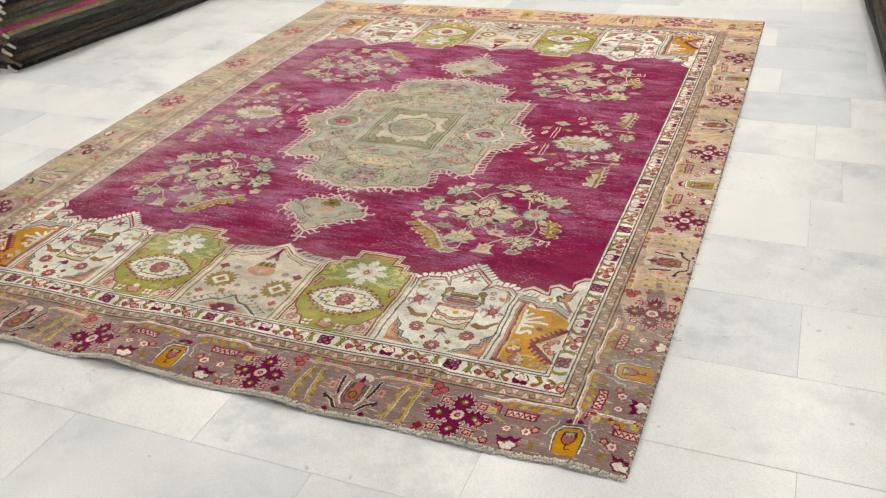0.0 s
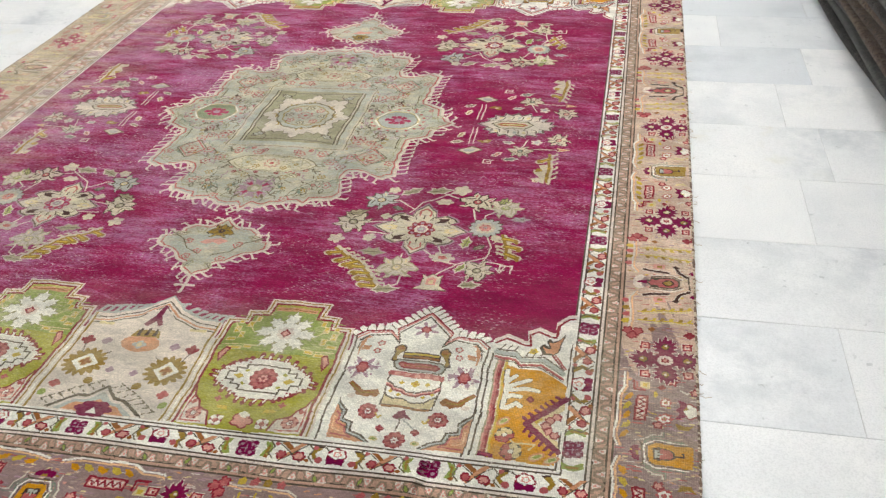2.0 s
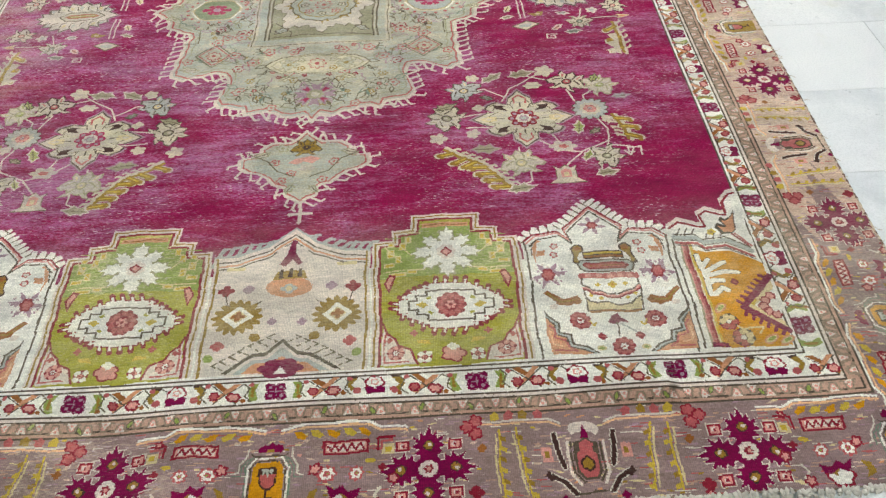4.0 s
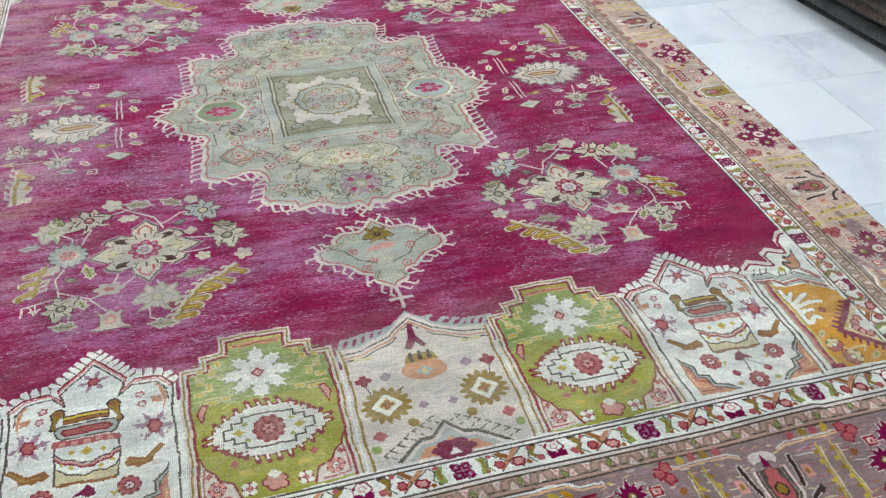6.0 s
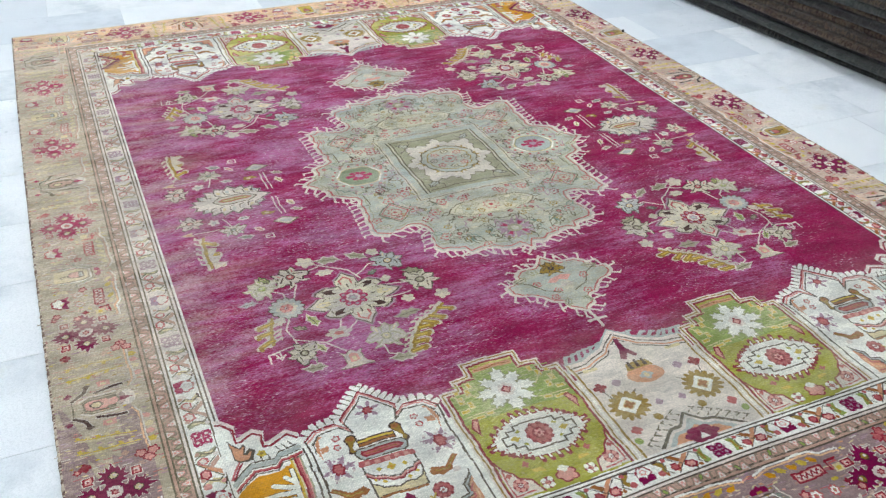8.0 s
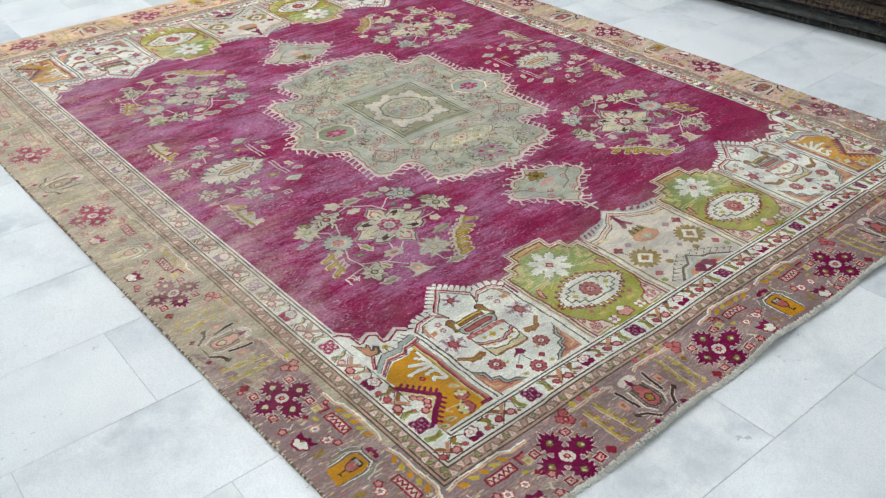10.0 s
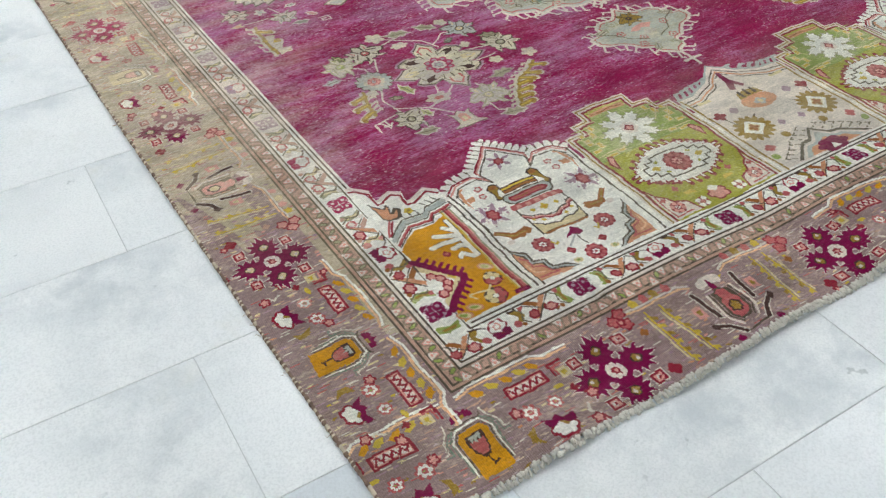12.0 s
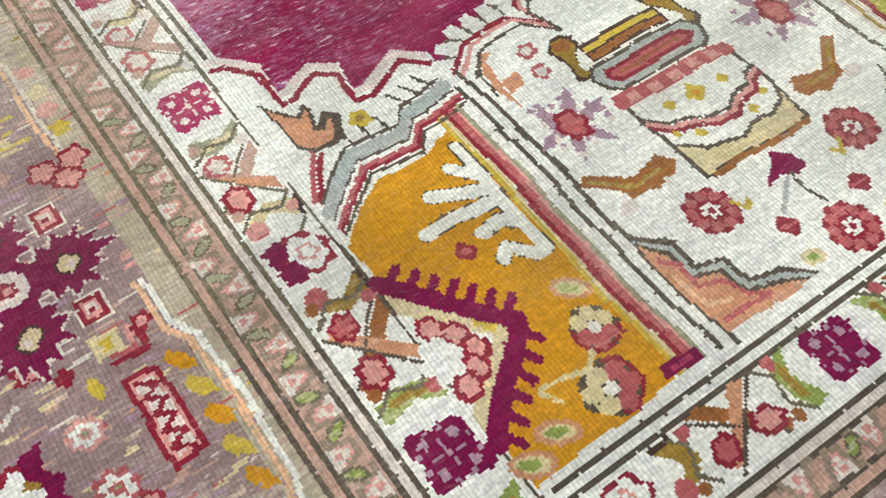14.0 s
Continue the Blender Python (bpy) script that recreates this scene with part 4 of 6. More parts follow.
    p.poly("ivory", (-5.8, 20.7), (5.8, 20.7), (5.45, 12.0), (-5.45, 12.0))
    fold = [(-5.9, 18.2), (-4.8, 17.7), (-4.2, 16.7), (-2.2, 16.5), (-1.2, 15.8), (1.0, 15.8), (2.4, 16.5), (4.4, 17.0), (5.8, 18.5)]
    hem = [(-5.8, 15.6), (-5.2, 14.4), (-3.6, 13.8), (-1.4, 14.1), (0.4, 13.2), (3.6, 13.8), (4.6, 14.8), (5.6, 15.6)]
    p.poly("cream", *(hem + [(5.4, 12.0), (-5.4, 12.0)]))
    p.line("line", 0.5, *[(x, y + 0.5) for x, y in fold])
    p.line("pink", 0.5, *fold)
    p.line("red", 0.45, *[(x, y - 0.5) for x, y in fold])
    p.line("line", 0.5, *hem)
    p.rect("rust", -5.4, 11.3, 5.0, 11.9)
    for x, y, r in ((-2.8, 18.8, 0.6), (0.2, 19.0, 1.0), (2.9, 19.0, 0.6), (-4.6, 15.9, 0.45), (-2.6, 15.0, 0.5), (2.9, 15.3, 0.5), (4.6, 16.3, 0.45)):
        p.rose("yellow", x, y, r, 4, 0.3)
    p.ell("gold", 0.2, 19.0, 0.35)
    # the spray below
    p.poly("plum", (-1.9, 8.6), (-1.2, 10.2), (0, 11.0), (0.6, 9.8), (2.4, 8.4), (0.6, 8.7), (-0.6, 8.0))
    p.line("line", 0.42, (-0.2, 8.4), (0.0, 7.0), (-0.4, 5.0))
    p.line("sky", 0.4, (0.4, 8.2), (3.2, 6.2))
    rosette(p, 0, 2.4, 2.35, "red", "rose", "ivory", 9)


def gold_panel(p):
    """Local x runs from the urn panel outwards, 0 to 18.6."""
    p.poly("ivory", (-0.4, 0), (18.8, 0), (18.8, 46.6), (17.2, 46.4), (15.2, 43.8), (15.0, 39.6), (13.2, 39.4), (10.2, 41.2), (7.4, 40.0), (7.8, 36.4), (6.8, 36.4), (2.6, 38.4), (-0.4, 36.6))
    scallop = [(18.4, 45.4), (17.2, 45.0), (14.5, 42.2), (14.5, 38.2), (13.0, 38.2), (10.0, 39.8), (8.1, 38.6), (8.6, 34.9), (6.8, 34.9), (2.4, 36.9), (0.2, 35.2)]
    p.line("blush", 0.9, *[(x, y + 1.1) for x, y in scallop])
    p.line("red", 0.62, *scallop)
    # rules between this panel and the urn
    for x, dye, w in ((0.2, "line", 0.62), (1.2, "ivory", 0.9), (1.75, "sage", 0.4), (2.2, "pink", 0.6), (2.6, "rose", 0.7), (3.1, "red", 0.55), (3.6, "cream", 0.4), (4.0, "yellow", 0.55)):
        p.line(dye, w, (x, 0.6), (x, 31.4))
    # bird foot in the corner and a small yellow flower
    p.poly("line", (16.6, 39.6), (15.6, 37.9), (14.2, 36.5), (13.0, 37.4), (12.6, 36.4), (13.4, 34.6), (11.8, 35.6), (10.8, 34.4), (12.2, 32.0), (14.8, 31.9), (16.0, 33.0))
    p.poly("salmon", (16.3, 38.6), (15.4, 37.2), (14.1, 35.9), (13.0, 36.7), (13.9, 34.2), (13.0, 33.8), (11.6, 34.8), (12.8, 32.5), (14.7, 32.3), (15.7, 33.2))
    p.line("red", 0.5, (14.6, 31.6), (17.8, 27.4))
    p.line("rose", 0.5, (15.2, 31.8), (18.2, 27.8))
    p.rose("yellow", 9.7, 33.0, 1.1, 5, 0.3)
    p.ell("ochre", 9.7, 33.0, 0.4)
    top = [(0.8, 30.6), (5.8, 29.9), (7.3, 28.0), (12.5, 28.6), (17.8, 24.6)]
    p.line("line", 0.45, *[(x, y + 2.6) for x, y in top])
    p.comb("line", [(x, y + 2.4) for x, y in top[:2]], 2.0, 1.5, 0.42, 0.35)
    p.comb("line", [(x, y + 2.4) for x, y in top[2:4]], 1.9, 1.5, 0.42, 0.35)
    p.line("sky", 1.3, *[(x, y + 1.6) for x, y in top])
    p.line("line", 0.4, *[(x, y + 0.8) for x, y in top])
    p.line("ivory", 0.4, *[(x, y + 0.5) for x, y in top])
    p.line("rose", 0.6, *top)
    p.line("red", 0.35, *[(x, y - 0.35) for x, y in top])
    p.line("line", 0.4, *[(x, y - 0.9) for x, y in top])
    p.poly("gold", (4.2, 0.4), (4.2, 28.0), (5.6, 27.6), (7.1, 26.7), (12.6, 26.9), (15.7, 24.9), (18.6, 22.6), (18.6, 0.4))
    p.rect("ivory", 0.4, 0.0, 18.4, 0.5)
    # antlers
    for dye, w in (("line", 1.75), ("ivory", 1.15)):
        p.line(dye, w, (4.7, 26.2), (5.2, 21.4), (4.9, 16.4), (4.9, 14.4), (6.0, 14.4), (7.7, 16.2), (8.7, 15.4))
        p.line(dye, w, (5.0, 22.3), (6.9, 24.5))
        p.line(dye, w, (5.2, 21.0), (8.1, 22.3), (10.2, 23.2))
        p.line(dye, w, (5.5, 20.0), (9.5, 20.6), (12.6, 20.1))
        p.line(dye, w, (4.9, 17.2), (6.4, 18.5), (8.5, 18.2))
    p.rose("red", 10.9, 17.4, 0.95, 4, 0.2)
    p.ell("rose", 10.9, 17.4, 0.4)
    # toothed chevron, with half a rosette in it
    arm = [(18.8, 18.6), (10.9, 10.7), (18.8, 4.2)]
    p.poly("cream", *arm)
    p.poly("ivory", (18.8, 15.6), (13.4, 10.8), (18.8, 6.6))
    p.poly("yellow", (12.0, 11.8), (13.4, 13.2), (14.2, 12.2), (13.2, 10.8))
    p.comb("plum", arm, -1.8, 1.6, 0.8, -0.15)
    p.line("plum", 1.5, *arm)
    for x, y in ((17.3, 13.4), (15.9, 12.2), (15.3, 10.6), (16.3, 9.2), (17.6, 8.4)):
        p.rose("red", x, y, 1.25, 6, 0.2)
        p.rose("pink", x, y, 0.85, 6, 0.3)
    p.rose("ivory", 18.2, 11.0, 1.9, 6, 0.3)
    # two flowers, half rose and half cream
    for x, y, r, t in ((6.6, 6.9, 2.1, 200), (9.0, 1.9 + 0.9, 2.4, 110)):
        q = p.sub(x, y, t)
        q.rose("line", 0, 0, r, 6, 0.14)
        for i in range(6):
            a = radians(60 * i + 30)
            q.ell("rose" if i < 3 else "cream", 0.58 * r * math.cos(a), 0.58 * r * math.sin(a), 0.33 * r)
            if i < 3:
                q.line("red", 0.32, (r * 0.9 * math.cos(a - 0.5), r * 0.9 * math.sin(a - 0.5)), (r * math.cos(a), r * math.sin(a)), (r * 0.9 * math.cos(a + 0.5), r * 0.9 * math.sin(a + 0.5)))
        q.ell("ivory", 0, 0, r * 0.24)
    p.line("cream", 0.42, (8.3, 5.6), (9.4, 4.8), (11.6, 5.5), (13.6, 5.4), (12.7, 4.0))
    for x, y, t in ((5.6, 10.5, 40), (14.6, 2.4, 30), (17.8, 1.8, 30)):
        q = p.sub(x, y, t)
        q.ell("salmon", 0, 0, 1.8, 0.95)
        q.ell("cream", 0, 0, 1.35, 0.6)
        q.ell("moss", 0.2, 0, 0.9, 0.4)
    p.rect("plum", 1.8, 0.6, 5.2, 1.7)
    p.rect("raspberry", 2.4, 0.9, 4.4, 1.4)


def lily_panel(p):
    edge = [(16.4, 0), (16.4, 33.4), (11.0, 33.6), (4.6, 36.2), (0, 41.4)]
    p.comb("sky", [(-x, y) for x, y in reversed(edge[1:])] + edge[::-1][1:-1], 2.6, 2.0, 1.0, 0.45, 0.9)
    p.poly("sky", *mirrored([(16.4, 0), (16.4, 33.8), (11.2, 34.4), (4.8, 37.0), (0, 42.0)]))
    p.poly("blush", *mirrored(edge))
    for dy, dye in ((-0.9, "line"), (-2.1, "salmon"), (-3.0, "line")):
        q = [(15.4, 32.6 + dy), (11.0, 33.2 + dy), (4.6, 35.8 + dy), (0, 40.4 + dy)]
        p.line(dye, 0.45, *(q + [(-x, y) for x, y in reversed(q)]))
    p.ell("blush", 0, 33.4, 3.4, 2.6)
    for s in (1, -1):
        q = p.sub(0, 0, 0, s)
        q.line("ochre", 0.5, (15.6, 0), (15.6, 33))
        q.rect("cream", 9.6, 29.2, 13.6, 30.2)
        q.rose("red", 13.0, 23.0, 1.7, 4, 0.4)
        q.line("line", 0.35, (13.0, 21.8), (12.4, 18.6), (8, 17.6), (5.5, 19.4))
        q.rose("lilac", 8.6, 23.2, 1.2, 4, 0.2)
        # toothed lozenge
        q.rose("ochre", 9.8, 15.3, 5.0, 16, 0.26)
        q.poly("ivory", (9.8, 18.4), (12.9, 15.3), (9.8, 12.2), (6.7, 15.3))
        q.poly("cream", (9.8, 17.2), (11.6, 15.3), (9.8, 13.4), (8.0, 15.3))
        q.rose("rust", 9.8, 15.3, 1.4, 4, 0.5)
        q.rose("rose", 12.6, 7.6, 1.4, 4, 0.3)
        q.ell("moss", 14.0, 4.4, 1.0)
        q.ell("ochre", 5.6, 9.6, 1.1)
        q.rose("lilac", 3.0, 13.6, 1.0, 4, 0.3)
        # arch at the foot with leafy edge
        q.comb("grey_line", [(12.0, 0.8), (5.6, 5.6), (0.2, 9.0)], -2.0, 2.2, 0.4, 0.5, 1.2)
        q.comb("blush", [(12.0, 0.8), (5.6, 5.6), (0.2, 9.0)], -1.2, 1.1, 0.4, 0.0)
        q.poly("pink", (3.2, 0.8), (8.0, 0.8), (5.4, 3.6), (3.4, 3.4))
    p.poly("line", (-11.6, 0.4), (-5.6, 5.4), (-3, 6.0), (0, 9.0), (3, 6.0), (5.6, 5.4), (11.6, 0.4))
    p.poly("blush", (-10.4, 0.4), (-5.4, 4.6), (-3, 5.0), (0, 8.0), (3, 5.0), (5.4, 4.6), (10.4, 0.4))
    p.poly("sky", (-9.2, 0.4), (-5.2, 3.8), (-2.8, 4.2), (0, 7.0), (2.8, 4.2), (5.2, 3.8), (9.2, 0.4))
    p.poly("salmon", (-7.4, 0.4), (-4.8, 3.0), (-2.4, 3.2), (0, 4.6), (2.4, 3.2), (4.8, 3.0), (7.4, 0.4))
    p.rose("plum", 0, 1.6, 4.4, 6, 0.2, 2.6)
    p.poly("ivory", (-1.2, 0.3), (0, 2.2), (1.2, 0.3))
    # lily and roundel
    p.poly("plum", (-0.5, 37.6), (0.5, 37.6), (0.8, 33.6), (2.4, 30.4), (1.4, 29.6), (0.2, 31.4), (-1.4, 29.2), (-2.6, 30.2), (-0.8, 33.2))
    p.ell("salmon", -0.2, 23.2, 4.9, 2.9)
    p.poly("ochre", (-3.6, 25.6), (3.6, 25.6), (2.8, 28.0), (-2.8, 28.0))
    for x in (-1.9, 0, 1.9):
        p.poly("umber", (x - 0.5, 26.0), (x + 0.5, 26.0), (x + 0.3, 28.6), (x - 0.3, 28.6))
    p.rose("sky", -0.2, 22.8, 1.9, 4, 0.3, 1.4)
    p.ell("cream", -0.2, 22.8, 0.7)


def end_band(v, turn, centre, greens, urns, golds):
    """The seven panels of one end; gold and urn panels first, so that their neighbours' borders lie over them."""
    s = -1 if turn else 1
    for fn, places in ((gold_panel, golds), (urn_panel, urns), (lily_panel, (centre,)), (green_panel, greens)):
        for u in places:
            # the western gold panels are a little slimmer
            wide = (0.90 if u < 0 else 0.94) if fn is gold_panel else (1.045 if fn is lily_panel else 1.0)
            fn(Pen(u, v, turn, s if u > 0.1 else (-s if u < -0.1 else 1), wide, 7, 1 / wide))


end_band(0.304, 0, 0.001, (0.338, -0.338), (0.669, -0.671), (0.836, -0.838))
end_band(3.226, 180, 0.012, (0.350, -0.326), (0.672, -0.655), (0.838, -0.822))


# ---- medallion, pendants and sprays of the field
MC = (0.013, 1.754)


def wavy(pts, pitch, depth, seed):
    """A closed line broken into small uneven scallops."""
    r = random.Random(seed)
    out = []
    for (x1, y1), (x2, y2) in zip(pts, pts[1:] + pts[:1]):
        d = math.hypot(x2 - x1, y2 - y1)
        n = max(1, round(d / pitch))
        for i in range(n):
            t, push = i / n, (depth * r.uniform(-0.2, 1.0) if i % 2 else -depth * r.uniform(0.0, 0.7)) if 0 < i < n else 0.0
            out.append((x1 + (x2 - x1) * t - (y2 - y1) / d * push, y1 + (y2 - y1) * t + (x2 - x1) / d * push))
    return out


def shrunk(pts, k, centre=0.0):
    return [(x * k, centre + (y - centre) * k) for x, y in pts]


def floret(q, x, y, r, dye, ground="stone", lobes=5):
    q.rose(dye, x, y, r, lobes, 0.35)
    q.rose(ground, x, y, r - 0.42, lobes, 0.35)
    q.ell(dye, x, y, r * 0.26)


med = Pen(*MC, area=4)
quarter = [(52.2, 0), (47.2, 4.2), (45.8, 10.2), (39.2, 14.2), (40.4, 37.6), (37.0, 39.6), (31.0, 36.6), (26.0, 36.8), (24.4, 41.6), (26.6, 50.8), (25.2, 53.4), (18.6, 55.0), (17.8, 58.0), (12.4, 56.8), (5.6, 60.0), (2.0, 58.8), (0, 62.5)]
outline = quarter + [(-x, y) for x, y in reversed(quarter[:-1])]
outline = outline + [(x, -y) for x, y in reversed(outline[1:-1])]
edge_line = wavy(outline, 2.6, 0.75, 2)
hooks = Pen(*MC, area=3)
hooks.comb("hook", closed(outline), -3.2, 2.7, 0.72, -0.30, 1.1)
med.poly("stone", *edge_line)
med.line("hook", 1.0, *closed(edge_line))
med.line("rose", 0.5, *closed(shrunk(edge_line, 0.972)))
med.line("stone", 0.5, *closed(shrunk(edge_line, 0.955)))
med.line("sage", 0.3, *closed(shrunk(edge_line, 0.93)))
# a web of faded vines over the ground
vine = random.Random(8)
for _ in range(300):
    x, y, t = vine.uniform(2, 48), vine.uniform(2, 60), vine.uniform(0, 360)
    if not inside(np.array([x * 1.1]), np.array([y * 1.08]), outline)[0]:
        continue
    dye, dye2 = vine.choice(("sage", "grey_line", "grey_line", "line", "bone", "lilac", "teal")), vine.choice(("rose", "red", "rose", "ochre", "lilac", "bone"))
    kind, r = vine.randrange(4), vine.uniform(0.9, 1.7)
    for sx in (1, -1):
        for sy in (1, -1):
            q = Pen(MC[0], MC[1], 0, sx, 1.0, 4, sy).sub(x, y, t)
            if kind == 0:
                q.line(dye, 0.34, (-r * 2, 0), (-r, r), (0, r * 0.6), (r, r * 1.2), (r * 1.6, 0), (r * 2.4, 0.5))
                floret(q, r * 1.7, -0.2, 0.9, dye2)
            elif kind == 1:
                floret(q, 0, 0, r + 0.3, dye2, "stone", 6)
            elif kind == 2:
                q.line(dye, 0.34, (-r * 1.6, 0), (0, r * 0.8), (r * 1.6, 0.2), (0, -r * 0.6), (-r * 1.6, 0))
            else:
                q.line("grey_line", 0.3, (-r * 2, -r), (-r, 0), (r, 0), (r * 1.4, r * 1.3))
                q.poly(dye, (-r, 0), (0, r * 0.6), (r, 0.1), (0, -r * 0.45))
for s in (1, -1):
    for w in (1, -1):
        q = med.sub(0, 0, 0, s)
        q.tall = w
        for x, y, r in ((23.5, 17, 2.0), (30, 20, 2.0), (7, 27, 1.8), (14, 26, 1.9), (24, 27, 1.9), (37, 30, 1.7), (11, 55, 1.6), (21, 46, 2.0)):
            floret(q, x, y, r, "rose")
        q.line("rose", 0.34, (30, 32), (34.5, 27), (30, 22), (25.5, 27), (30, 32))
        q.line("grey_line", 0.34, (30, 33), (35.5, 27), (30, 21), (24.5, 27), (30, 33))
        floret(q, 30, 27, 2.4, "rose", "bone", 8)
        palm(q, 17, 46, 3.2, 30 * s, "stone", "rose", "grey_line")
        leaf(q, 36, 34, 6, 10, "bone", "sage")
        leaf(q, 9, 41, 5, -30, "bone", "sage")
        leaf(q, 25, 10, 4.5, 80, "stone", "sage")
        leaf(q, 46, 4, 5, 20, "bone", "sage")
        q.line("grey_line", 0.34, (40, 20), (36, 20), (36, 12))
# oblong cartouches at both ends, with florals
for w in (1, -1):
    q = Pen(*MC, area=4)
    q.tall = w
    oblong = wavy([(-15, 34), (-11, 38), (0, 39.4), (11, 38), (15, 34), (11, 30), (0, 28.8), (-11, 30)], 2.4, 0.6, 5)
    q.poly("grey_line", *oblong)
    q.poly("bone", *shrunk(oblong, 0.965, 34))
    q.line("sage", 0.34, *closed(shrunk(oblong, 0.86, 34)))
    for s in (1, -1):
        palm(q, s * 8.4, 34, 2.9, -90 * s, "stone", "ochre", "sage")
        floret(q, s * 4.6, 36.2, 1.3, "ochre", "bone")
        floret(q, s * 4.6, 31.8, 1.3, "sage", "bone")
    floret(q, 0, 34, 2.8, "rose", "bone", 8)
    for t in range(0, 360, 45):
        q.sub(0, 49.5, t).poly("lilac", (-0.7, 1.8), (-1.7, 5.8), (0, 4.6), (1.7, 5.8), (0.7, 1.8))
        q.sub(0, 49.5, t).poly("raspberry" if t % 90 else "lilac", (-0.4, 2.2), (-0.9, 4.6), (0, 3.9), (0.9, 4.6), (0.4, 2.2))
    q.rose("sage", 0, 49.5, 2.4, 8, 0.2)
    q.ell("bone", 0, 49.5, 1.2)
# the square in the middle
for x, y, dye in ((20.4, 23.4, "bone"), (19.9, 22.9, "grey_line"), (19.6, 22.6, "bone"), (18.9, 22.0, "stone"), (16.8, 19.4, "sage")):
    med.rect(dye, -x, -y, x, y)
for s in (1, -1):
    for x, dye, w in ((16.5, "line", 0.55), (15.9, "bone", 0.5), (15.3, "line", 0.5)):
        med.line(dye, w, (s * x, -19.4), (s * x, 19.4))
    med.line("grey_line", 0.4, *wavy([(-14.6, s * 18.4), (-6, s * 17.6), (6, s * 17.6), (14.6, s * 18.4)], 3.0, 0.5, 9)[:-6])
for s in (1, -1):
    for w in (1, -1):
        leaf(med, s * 11.8, w * 14.4, 6, 40 * s * w, "stone", "line")
        med.line("line", 0.34, (s * 14, w * 10), (s * 12.4, w * 11.6), (s * 9, w * 15.6), (s * 9, w * 17.6))
arms = []
for i in range(8):
    t, k = radians(45 * i), 1.0 if i % 2 == 0 else 1.08
    for dt, rr in ((-20, 11.2), (-15, 12.6), (-8, 12.2), (-6, 13.8), (0, 14.9), (6, 13.8), (8, 12.2), (15, 12.6), (20, 11.2)):
        arms.append((rr * k * math.cos(t + radians(dt)), rr * k * math.sin(t + radians(dt))))
arms = [(x * 1.03, y * 1.12) for x, y in arms]
med.poly("grey_line", *shrunk(arms, 1.03))
med.poly("hook", *arms)
for i in range(8):
    q = med.sub(0, 0, 45 * i)
    q.poly("ochre", (-1.7, 8.6), (-2.3, 10.4), (-0.6, 10.0), (0, 11.8), (0.6, 10.0), (2.3, 10.4), (1.7, 8.6))
    q.poly("bone", (-0.8, 8.8), (0, 10.2), (0.8, 8.8))
    q = med.sub(0, 0, 45 * i + 22)
    q.line("sage", 0.4, (-1.2, 9.6), (0, 8.6), (1.2, 9.6))
inner = wavy([(9.6 * math.cos(radians(t)), 9.8 * math.sin(radians(t))) for t in range(0, 360, 30)], 1.6, 0.7, 6)
med.poly("grey_line", *shrunk(inner, 1.05))
med.poly("stone", *inner)
med.line("ochre", 0.4, *closed(shrunk(inner, 0.8)))
for t in range(0, 360, 45):
    floret(med.sub(0, 0, t), 0, 5.6, 1.5, "rose" if t % 90 else "grey_line", "bone")
    med.sub(0, 0, t + 22).line("bone", 0.34, (0, 2.4), (0.6, 4.6), (-0.6, 7.0))
floret(med, 0, 0, 2.8, "rose", "stone", 8)
# hexagons at the sides
for s, inner_dye in ((1, "sky"), (-1, "verdigris")):
    q = med.sub(s * 32.6, 0.2)
    hexagon = [(9.4, 1.6), (6.2, 6.6), (3.4, 8.2), (-3.4, 8.2), (-6.2, 6.6), (-9.4, 1.6), (-9.4, -1.6), (-6.2, -6.6), (-3.4, -8.2), (3.4, -8.2), (6.2, -6.6), (9.4, -1.6)]
    q.poly("stone", *shrunk(hexagon, 1.04))
    for i, (x, y) in enumerate(wavy(shrunk(hexagon, 0.98), 1.5, 0.0, 1)):
        q.ell("rose" if i % 2 else "bone", x, y, 0.55)
    q.poly("bone", *shrunk(hexagon, 0.86))
    q.poly("cream", *shrunk(hexagon, 0.80))
    q.poly("sage", *shrunk(hexagon, 0.75))
    q.poly(inner_dye, *shrunk(hexagon, 0.71))
    for w in (1, -1):
        q.line("ivory", 0.5, (w * 7.5, 1.2), (w * 4.9, 5.4))
        q.line("ivory", 0.5, (w * 7.5, -1.2), (w * 4.9, -5.4))
    for t in range(0, 360, 45):
        long = 4.9 if t % 180 == 90 else (3.2 if t % 90 == 0 else 3.7)
        q.sub(0, 0, t).poly("raspberry", (-0.9, 0.6), (-0.7, long * 0.6), (-1.1, long * 0.85), (0, long), (1.1, long * 0.85), (0.7, long * 0.6), (0.9, 0.6))
    q.rose("lilac", 0, 0, 1.4, 6, 0.2)


